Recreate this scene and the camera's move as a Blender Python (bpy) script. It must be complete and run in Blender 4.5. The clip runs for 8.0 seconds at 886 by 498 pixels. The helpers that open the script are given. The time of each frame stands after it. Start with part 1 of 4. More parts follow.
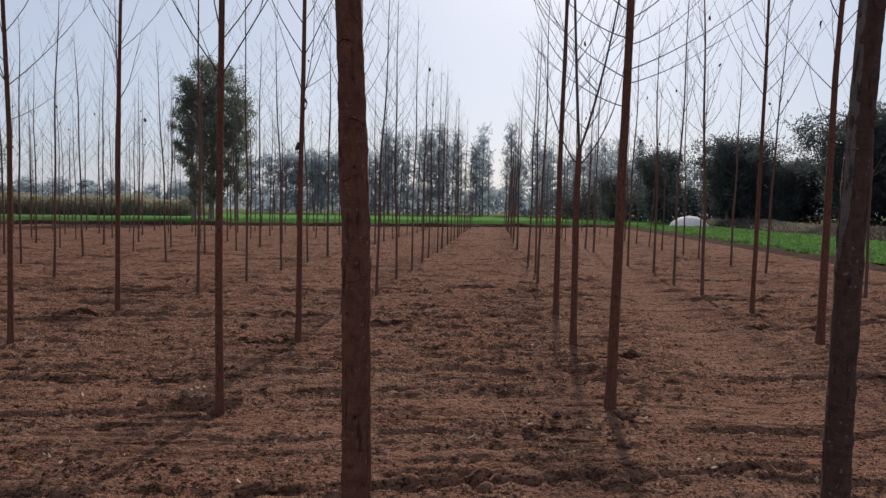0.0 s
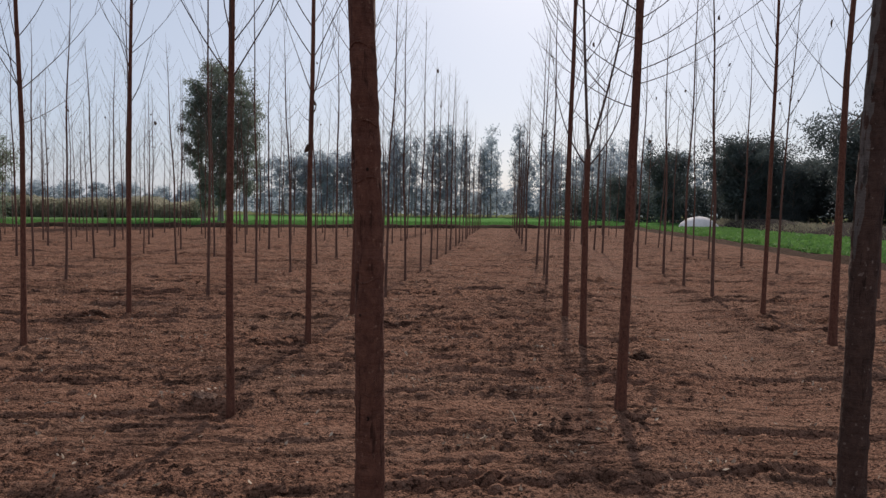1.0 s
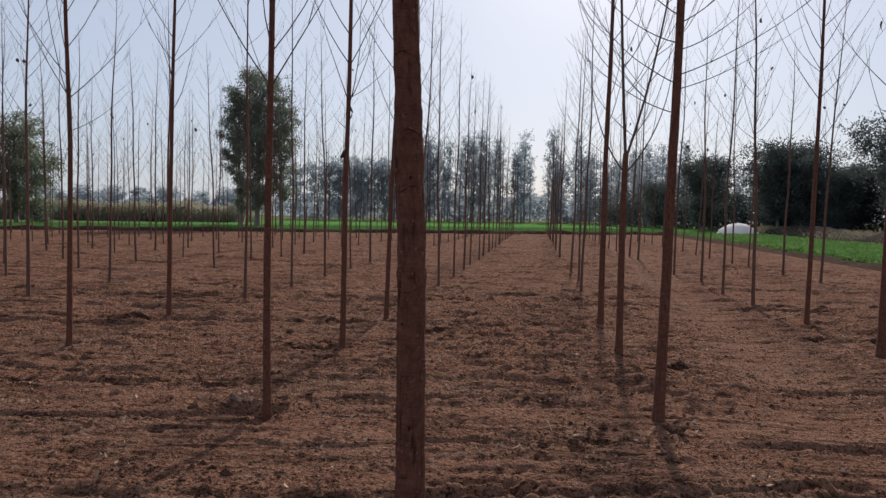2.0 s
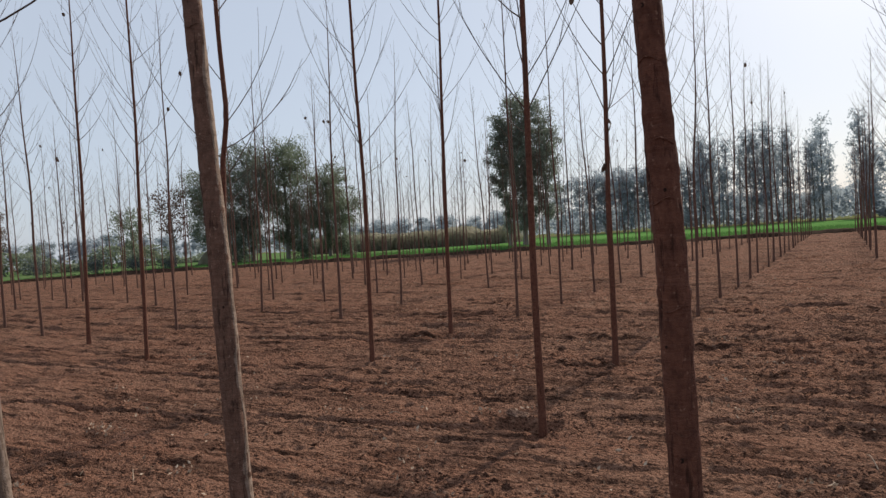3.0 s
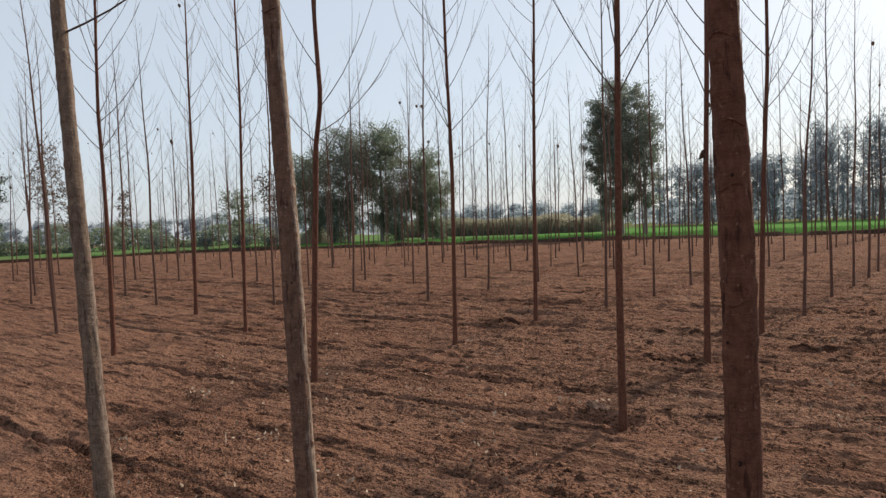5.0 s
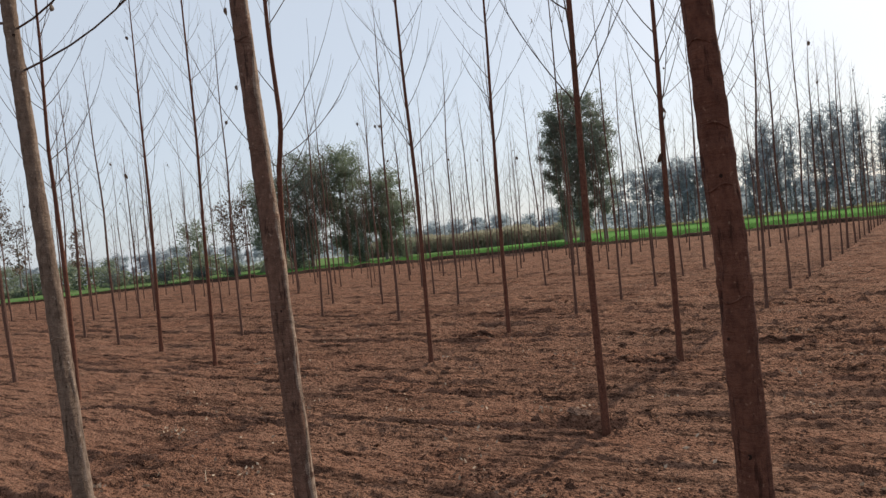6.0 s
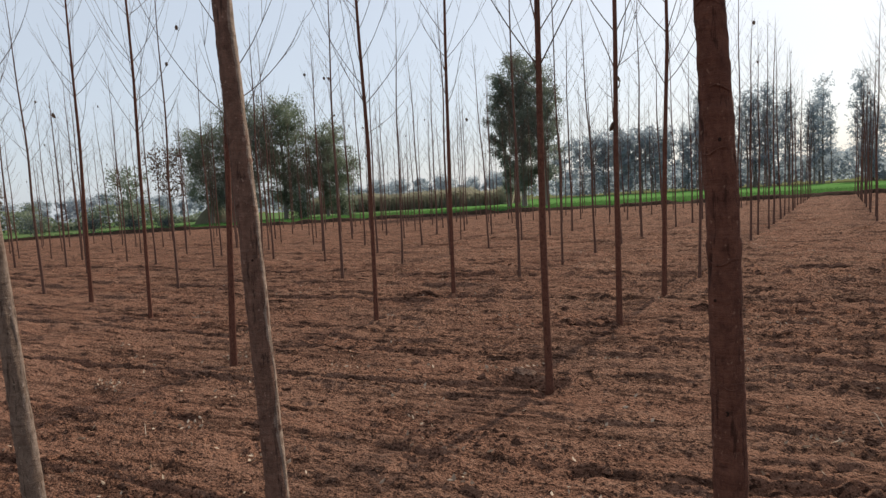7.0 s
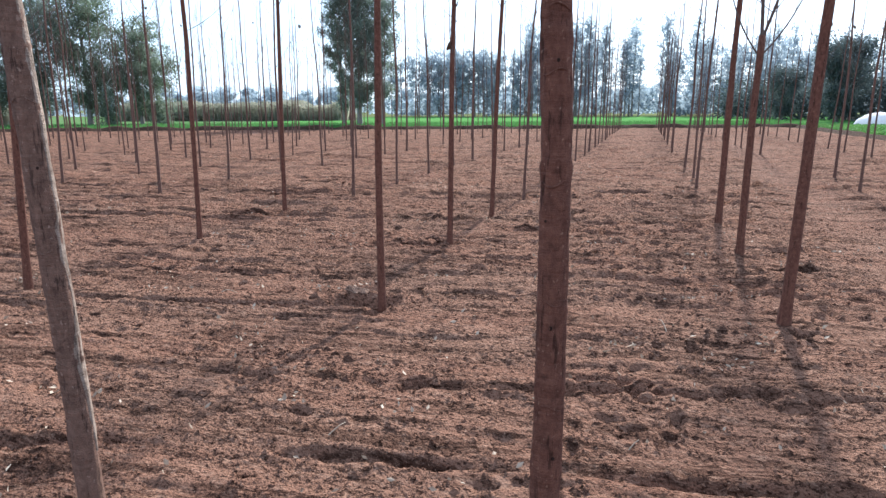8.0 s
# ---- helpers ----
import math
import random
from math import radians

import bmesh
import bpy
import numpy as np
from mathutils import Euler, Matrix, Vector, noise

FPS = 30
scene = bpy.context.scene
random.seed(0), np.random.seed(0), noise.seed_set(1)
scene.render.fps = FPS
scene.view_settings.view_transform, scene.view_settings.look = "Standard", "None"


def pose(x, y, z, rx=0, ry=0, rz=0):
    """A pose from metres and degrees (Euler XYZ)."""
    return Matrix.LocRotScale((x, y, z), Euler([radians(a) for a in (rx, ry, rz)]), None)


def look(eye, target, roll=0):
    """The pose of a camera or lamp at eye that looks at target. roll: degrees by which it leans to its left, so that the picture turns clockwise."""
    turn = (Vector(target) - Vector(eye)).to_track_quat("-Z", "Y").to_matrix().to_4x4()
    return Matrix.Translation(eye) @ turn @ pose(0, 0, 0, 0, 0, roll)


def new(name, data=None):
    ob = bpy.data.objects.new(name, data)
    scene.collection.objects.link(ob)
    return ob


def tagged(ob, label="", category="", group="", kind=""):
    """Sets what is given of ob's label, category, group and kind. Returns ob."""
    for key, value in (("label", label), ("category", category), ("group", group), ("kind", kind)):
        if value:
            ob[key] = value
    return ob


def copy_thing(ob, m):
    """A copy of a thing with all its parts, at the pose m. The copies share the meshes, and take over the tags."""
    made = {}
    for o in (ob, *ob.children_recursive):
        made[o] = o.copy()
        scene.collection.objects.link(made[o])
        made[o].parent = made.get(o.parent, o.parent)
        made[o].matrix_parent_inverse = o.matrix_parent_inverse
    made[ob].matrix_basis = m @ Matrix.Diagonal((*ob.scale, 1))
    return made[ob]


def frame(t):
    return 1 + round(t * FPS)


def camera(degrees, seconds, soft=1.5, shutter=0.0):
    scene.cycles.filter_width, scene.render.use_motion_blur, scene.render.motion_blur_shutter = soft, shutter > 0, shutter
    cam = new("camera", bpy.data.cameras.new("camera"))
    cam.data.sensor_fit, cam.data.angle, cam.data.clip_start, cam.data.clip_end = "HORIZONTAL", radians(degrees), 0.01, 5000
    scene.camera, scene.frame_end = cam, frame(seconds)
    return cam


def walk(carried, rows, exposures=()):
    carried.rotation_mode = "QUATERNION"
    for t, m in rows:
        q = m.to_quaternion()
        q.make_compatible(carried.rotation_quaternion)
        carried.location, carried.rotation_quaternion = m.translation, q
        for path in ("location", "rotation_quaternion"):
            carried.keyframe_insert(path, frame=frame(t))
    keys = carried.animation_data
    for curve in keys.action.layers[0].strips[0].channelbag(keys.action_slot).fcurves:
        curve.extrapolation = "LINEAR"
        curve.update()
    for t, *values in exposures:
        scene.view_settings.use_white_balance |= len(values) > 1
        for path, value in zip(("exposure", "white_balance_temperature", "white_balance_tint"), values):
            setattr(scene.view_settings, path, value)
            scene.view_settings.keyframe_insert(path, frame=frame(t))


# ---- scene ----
cam = camera(70.29, 8.0, 1.42)
PATH = [
    (0, (0.405, 0.790, 1.554), (0.2380, 2.7790, 1.4190), 0.80),
    (0.5, (0.407, 0.785, 1.555), (0.2410, 2.7750, 1.4350), 1.00),
    (1, (0.396, 0.786, 1.555), (0.2030, 2.7730, 1.4240), 0.60),
    (1.2, (0.392, 0.781, 1.556), (0.1593, 2.7636, 1.4345), 1.23),
    (2.3, (0.369, 0.798, 1.562), (-0.0027, 2.7596, 1.4540), -0.20),
    (2.5, (0.367, 0.800, 1.563), (-0.1576, 2.7281, 1.4690), -0.60),
    (2.7, (0.382, 0.810, 1.568), (-0.3725, 2.6613, 1.5114), -2.93),
    (3, (0.399, 0.817, 1.573), (-0.6781, 2.5033, 1.5290), -3.80),
    (3.2, (0.416, 0.827, 1.565), (-0.7822, 2.4277, 1.5100), -3.81),
    (3.5, (0.438, 0.845, 1.554), (-0.8760, 2.3460, 1.4110), -3.30),
    (3.8, (0.447, 0.844, 1.559), (-0.9983, 2.2235, 1.4802), -4.85),
    (4, (0.453, 0.843, 1.561), (-1.0020, 2.2120, 1.4780), -5.10),
    (4.2, (0.455, 0.851, 1.562), (-0.9627, 2.2595, 1.4801), -4.74),
    (4.5, (0.457, 0.863, 1.562), (-0.9000, 2.3300, 1.4730), -4.40),
    (4.8, (0.457, 0.866, 1.562), (-0.8603, 2.3697, 1.4902), -2.63),
    (5, (0.457, 0.868, 1.562), (-0.8540, 2.3770, 1.4880), -2.30),
    (5.2, (0.461, 0.871, 1.562), (-0.8120, 2.4110, 1.4790), -2.30),
    (6.3, (0.381, 0.796, 1.572), (-0.8361, 2.3825, 1.5506), -6.55),
    (6.5, (0.367, 0.782, 1.574), (-0.8540, 2.3660, 1.5420), -5.80),
    (6.8, (0.332, 0.788, 1.564), (-0.8198, 2.4181, 1.4371), -3.52),
    (7, (0.309, 0.792, 1.559), (-0.7630, 2.4720, 1.3910), -3.50),
    (7.2, (0.295, 0.806, 1.556), (-0.6553, 2.5493, 1.3141), -2.76),
    (7.5, (0.276, 0.829, 1.552), (-0.5210, 2.6130, 1.1250), -1.60),
    (7.8, (0.278, 0.838, 1.550), (-0.3906, 2.6651, 1.0842), -1.46),
    (8, (0.280, 0.845, 1.548), (-0.3100, 2.7050, 1.1090), -0.30),
]
EXPOSURES = [(0.0, -0.15, 6350, 14), (1.2, -0.15, 6350, 14), (2.5, -0.1, 6400, 13), (3.0, 0.02, 6550, 11), (3.5, 0.11, 6750, 9), (4.5, 0.22, 6800, 9), (6.5, 0.17, 6750, 10), (7.0, 0.17, 6720, 10), (7.4, 0.42, 6400, 9), (7.8, 1.17, 5550, 6), (8.0, 1.25, 5400, 5)]
walk(cam, [(t, look(eye, target, roll)) for t, eye, target, roll in PATH], EXPOSURES)


# ---------------------------------------------------------------- light
SUN_AZ, SUN_EL = 5.3, 35.0   # degrees clockwise from +y, degrees above the horizon
world = bpy.data.worlds.new("world")
scene.world = world
world.use_nodes = True
wn = world.node_tree
sky = wn.nodes.new("ShaderNodeTexSky")
sky.sky_type = "NISHITA"
sky.sun_disc = False
sky.sun_elevation, sky.sun_rotation = radians(SUN_EL), radians(SUN_AZ)
sky.air_density, sky.dust_density, sky.ozone_density = 1.0, 1.7, 2.5
bg = wn.nodes["Background"]
bg.inputs["Strength"].default_value = 0.10
veil = wn.nodes.new("ShaderNodeMix")   # winter haze: an even pale veil over the clear sky
veil.data_type = "RGBA"
veil.inputs[0].default_value = 0.67
wn.links.new(sky.outputs[0], veil.inputs[6])
veil.inputs[7].default_value = (6.55, 7.3, 8.35, 1)
wn.links.new(veil.outputs[2], bg.inputs["Color"])
sun = new("sun", bpy.data.lights.new("sun", "SUN"))
sun.data.energy, sun.data.angle, sun.data.color = 5.0, radians(2.6), (1.0, 0.90, 0.77)
sv = Vector((math.sin(radians(SUN_AZ)) * math.cos(radians(SUN_EL)), math.cos(radians(SUN_AZ)) * math.cos(radians(SUN_EL)), math.sin(radians(SUN_EL))))
sun.matrix_world = look(sv * 60, (0, 0, 0))


# ---------------------------------------------------------------- materials
class Mat:
    """A small builder of node materials."""

    def __init__(self, name, rough=0.9, spec=0.3):
        self.m = bpy.data.materials.new(name)
        self.m.use_nodes = True
        self.t = self.m.node_tree
        self.b = self.t.nodes["Principled BSDF"]
        self.b.inputs["Roughness"].default_value = rough
        self.b.inputs["Specular IOR Level"].default_value = spec
        self.coord = self.t.nodes.new("ShaderNodeTexCoord").outputs["Object"]

    def node(self, kind, **inputs):
        n = self.t.nodes.new(kind)
        for k, v in inputs.items():
            key = k.replace("_", " ")
            if hasattr(v, "is_output"):
                self.t.links.new(v, n.inputs[key])
            else:
                n.inputs[key].default_value = v
        return n

    def world_coord(self):
        self.coord = self.t.nodes.new("ShaderNodeNewGeometry").outputs["Position"]
        return self

    def mapped(self, scale, turn=0.0):
        at = self.coord
        if turn:
            n = self.node("ShaderNodeMapping", Vector=at)
            n.inputs["Rotation"].default_value = (0, 0, turn)
            at = n.outputs[0]
        n = self.node("ShaderNodeMapping", Vector=at)
        n.inputs["Scale"].default_value = scale
        return n.outputs[0]

    def noise(self, scale, detail=4.0, rough=0.6, vector=None):
        return self.node("ShaderNodeTexNoise", Vector=vector or self.coord, Scale=scale, Detail=detail, Roughness=rough).outputs["Fac"]

    def ramp(self, fac, stops):
        n = self.t.nodes.new("ShaderNodeValToRGB")
        el = n.color_ramp.elements
        while len(el) < len(stops):
            el.new(0.5)
        for e, (p, c) in zip(el, stops):
            e.position = p
            e.color = (c, c, c, 1) if isinstance(c, (int, float)) else (*c, 1)
        self.t.links.new(fac, n.inputs[0])
        return n.outputs[0]

    def mix(self, fac, a, b, blend="MIX"):
        n = self.t.nodes.new("ShaderNodeMix")
        n.data_type, n.blend_type = "RGBA", blend
        for sock, v in ((n.inputs[0], fac), (n.inputs[6], a), (n.inputs[7], b)):
            if hasattr(v, "is_output"):
                self.t.links.new(v, sock)
            elif isinstance(v, (int, float)):
                sock.default_value = v
            else:
                sock.default_value = (*v, 1)
        return n.outputs[2]

    def bump(self, height, strength=0.5, distance=0.02):
        n = self.node("ShaderNodeBump", Height=height, Strength=strength, Distance=distance)
        self.t.links.new(n.outputs[0], self.b.inputs["Normal"])
        return self

    def color(self, c):
        if hasattr(c, "is_output"):
            self.t.links.new(c, self.b.inputs["Base Color"])
        else:
            self.b.inputs["Base Color"].default_value = (*c, 1)
        return self

    def random(self):
        return self.t.nodes.new("ShaderNodeObjectInfo").outputs["Random"]

    def island(self):
        return self.t.nodes.new("ShaderNodeNewGeometry").outputs["Random Per Island"]


def soil_material(name, dry, relief_shade, crumbs):
    k = Mat(name, 1.0, 0.03).world_coord()
    wide = k.noise(0.6, 5, 0.6, k.mapped((0.6, 1.5, 1), -0.10))
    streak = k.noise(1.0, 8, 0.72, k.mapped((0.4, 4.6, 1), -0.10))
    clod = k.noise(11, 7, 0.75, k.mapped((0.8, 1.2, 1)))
    fine = k.noise(60, 6, 0.8)
    grit = k.noise(170, 4, 0.75)
    c = k.mix(k.ramp(wide, [(0.38, 0), (0.62, 1)]), dry, crumbs)
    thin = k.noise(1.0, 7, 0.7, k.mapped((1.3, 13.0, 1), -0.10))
    # dark streaks put the furrows' shade into the soil colour
    c = k.mix(k.ramp(streak, [(0.535, 0), (0.57, 0.55)]), c, relief_shade)
    c = k.mix(k.ramp(thin, [(0.545, 0), (0.59, 0.75)]), c, relief_shade)
    # dark specks paint the shade of clods, pits and crumb gaps
    c = k.mix(k.ramp(clod, [(0.33, 0.8), (0.40, 0)]), c, relief_shade)
    c = k.mix(k.ramp(k.noise(27, 5, 0.7, k.mapped((0.7, 1.3, 1))), [(0.38, 0.85), (0.43, 0)]), c, relief_shade)
    c = k.mix(k.ramp(k.noise(48, 5, 0.75, k.mapped((0.8, 1.2, 1))), [(0.42, 0.9), (0.46, 0)]), c, relief_shade)
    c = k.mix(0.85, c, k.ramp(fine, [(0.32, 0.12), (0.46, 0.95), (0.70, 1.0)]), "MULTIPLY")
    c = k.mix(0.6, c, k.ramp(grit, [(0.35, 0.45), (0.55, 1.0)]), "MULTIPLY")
    c = k.mix(k.ramp(k.noise(19, 6, 0.75, k.mapped((0.7, 1.3, 1))), [(0.53, 0), (0.64, 0.55)]), c, tuple(f * v for f, v in zip((1.28, 1.4, 1.45), dry)))
    c = k.mix(k.ramp(k.noise(70, 4, 0.7), [(0.62, 0), (0.68, 0.7)]), c, tuple(f * v for f, v in zip((1.5, 1.7, 1.8), dry)))
    k.color(c)
    crumb = k.node("ShaderNodeTexVoronoi", Vector=k.coord, Scale=30.0).outputs["Distance"]
    speck = k.node("ShaderNodeTexVoronoi", Vector=k.coord, Scale=75.0).outputs["Distance"]
    lumps = k.mix(0.4, k.ramp(crumb, [(0.0, 1.0), (0.6, 0.0)]), k.ramp(speck, [(0.0, 1.0), (0.6, 0.0)]))
    k.bump(k.mix(0.6, lumps, k.mix(0.45, clod, fine)), 1.0, 0.05)
    return k.m


def bark_material(name, dark, light, lichen):
    k = Mat(name, 0.9, 0.15)
    rings = k.noise(2.0, 6, 0.7, k.mapped((3, 3, 20)))
    mottle = k.noise(28, 7, 0.78, k.mapped((1.7, 1.7, 0.95)))
    blotch = k.noise(4.0, 5, 0.6)
    c = k.mix(k.ramp(mottle, [(0.28, 0), (0.72, 1)]), dark, light)
    c = k.mix(k.ramp(blotch, [(0.58, 0), (0.78, 0.2)]), c, lichen)
    c = k.mix(k.ramp(rings, [(0.63, 0), (0.71, 0.45)]), c, tuple(0.35 * v for v in dark))
    cracks = k.noise(1.0, 5, 0.7, k.mapped((75, 75, 9)))
    c = k.mix(k.ramp(cracks, [(0.36, 0.75), (0.43, 0)]), c, tuple(0.4 * v for v in dark))
    spots = k.noise(95, 2, 0.5, k.mapped((1, 1, 0.8)))
    c = k.mix(k.ramp(k.noise(30, 5, 0.7), [(0.30, 0.6), (0.42, 0)]), c, tuple(0.5 * v for v in dark))
    c = k.mix(k.ramp(spots, [(0.67, 0), (0.71, 0.4)]), c, tuple(min(0.6, 1.4 * v) for v in lichen))
    k.color(c)
    k.bump(k.mix(0.5, rings, k.mix(0.5, mottle, k.noise(55, 5, 0.7))), 1.0, 0.016)
    return k.m


def leaf_material(name, a, b, gloss=0.5, through_light=0.25):
    k = Mat(name, gloss, 0.35)
    r = k.island()
    c = k.mix(r, a, b)
    c = k.mix(k.ramp(k.noise(0.5, 3), [(0.35, 0), (0.7, 0.5)]), c, tuple(0.6 * v for v in a))
    k.color(c)
    thin = k.node("ShaderNodeBsdfTranslucent", Color=c)
    both = k.node("ShaderNodeMixShader", Fac=through_light)
    k.t.links.new(k.b.outputs[0], both.inputs[1])
    k.t.links.new(thin.outputs[0], both.inputs[2])
    k.t.links.new(both.outputs[0], k.t.nodes["Material Output"].inputs["Surface"])
    return k.m


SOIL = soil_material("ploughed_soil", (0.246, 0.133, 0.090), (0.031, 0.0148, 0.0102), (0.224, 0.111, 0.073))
CLAY = soil_material("dry_clay", (0.27, 0.168, 0.122), (0.09, 0.048, 0.034), (0.235, 0.14, 0.10))
DARK_SOIL = soil_material("dark_soil", (0.150, 0.080, 0.056), (0.036, 0.019, 0.0135), (0.120, 0.062, 0.042))
BUND = soil_material("bund_earth", (0.085, 0.050, 0.034), (0.035, 0.023, 0.017), (0.065, 0.040, 0.027))
BANK = soil_material("bank_rubble", (0.062, 0.049, 0.042), (0.020, 0.016, 0.014), (0.050, 0.038, 0.032))
BARK = bark_material("poplar_bark", (0.058, 0.023, 0.016), (0.178, 0.077, 0.051), (0.23, 0.140, 0.100))
ROW_BARK = bark_material("row_poplar_bark", (0.060, 0.032, 0.025), (0.185, 0.102, 0.076), (0.24, 0.17, 0.135))
BROWN_BARK = bark_material("brown_poplar_bark", (0.070, 0.039, 0.029), (0.205, 0.116, 0.083), (0.26, 0.18, 0.14))
# tan bark, lightened so the colour holds the slanting sun as well
SIDELIT_TAN_BARK = bark_material("sidelit_tan_bark", (0.080, 0.052, 0.038), (0.225, 0.160, 0.120), (0.29, 0.235, 0.185))
DARK_BARK = bark_material("dark_lichened_bark", (0.034, 0.019, 0.015), (0.105, 0.060, 0.045), (0.22, 0.17, 0.14))
TWIG = bark_material("poplar_twig", (0.080, 0.054, 0.046), (0.130, 0.092, 0.078), (0.17, 0.13, 0.11))
# paler than the bark: the sunlit trunk edge is put into this colour
PALE_BARK = bark_material("sunlit_scar", (0.15, 0.102, 0.076), (0.32, 0.245, 0.195), (0.37, 0.30, 0.25))
KNOT = bark_material("dark_knot", (0.014, 0.008, 0.006), (0.045, 0.024, 0.018), (0.05, 0.03, 0.022))
GREY_BARK = bark_material("grey_poplar_bark", (0.075, 0.060, 0.052), (0.165, 0.138, 0.122), (0.22, 0.19, 0.17))
OLD_BARK = bark_material("old_bark", (0.12, 0.10, 0.085), (0.26, 0.23, 0.20), (0.33, 0.31, 0.28))
DRY_LEAF = leaf_material("dry_leaf", (0.11, 0.07, 0.045), (0.05, 0.03, 0.022), 0.7, 0.15)
LITTER = leaf_material("leaf_litter", (0.46, 0.36, 0.27), (0.24, 0.165, 0.115), 0.9, 0.1)
WHEAT = leaf_material("young_wheat", (0.080, 0.185, 0.050), (0.105, 0.22, 0.062), 1.0, 0.4)
FODDER = leaf_material("fodder_leaves", (0.10, 0.21, 0.05), (0.15, 0.27, 0.075), 0.85, 0.35)
# eucalyptus green lifted towards grey, with some haze put into the colour
EUCALYPT = leaf_material("hazed_eucalyptus_leaves", (0.137, 0.170, 0.135), (0.210, 0.242, 0.196), 0.5, 0.55)
# pale bluish grey: distance haze painted into the far trees' leaf colour
HAZED_LEAF = leaf_material("hazed_far_leaves", (0.335, 0.395, 0.445), (0.41, 0.475, 0.52), 0.8, 0.6)
# broad-leaf green lifted the same way to include haze
BROADLEAF = leaf_material("hazed_broad_leaves", (0.145, 0.182, 0.125), (0.215, 0.250, 0.172), 0.5, 0.55)
# dark green with a bluish-grey lift that paints in the haze
DARKLEAF = leaf_material("hazed_dark_leaves", (0.072, 0.090, 0.090), (0.108, 0.130, 0.124), 0.8, 0.45)
RUSTLEAF = leaf_material("rusty_leaves", (0.16, 0.085, 0.055), (0.10, 0.08, 0.05), 0.6)
CANE_LEAF = leaf_material("standing_cane", (0.37, 0.335, 0.26), (0.27, 0.28, 0.20), 1.0, 0.6)
CANE = leaf_material("dry_cane", (0.26, 0.225, 0.165), (0.17, 0.185, 0.12), 0.9, 0.45)


# ---------------------------------------------------------------- building helpers
def link_mesh(name, verts, faces, mat, parent=None, label="", smooth=True):
    me = bpy.data.meshes.new(name)
    me.from_pydata(verts if isinstance(verts, list) else np.asarray(verts).tolist(), [], faces)
    me.materials.append(mat)
    if smooth:
        me.shade_smooth()
    me.update()
    ob = new(name, me)
    if parent is not None:
        ob.parent = parent
    if label:
        tagged(ob, label)
    return ob


def thing(name, m, label, category, group="", kind=""):
    ob = new(name)
    ob.empty_display_size = 0.2
    ob.matrix_basis = m
    return tagged(ob, label, category, group, kind)


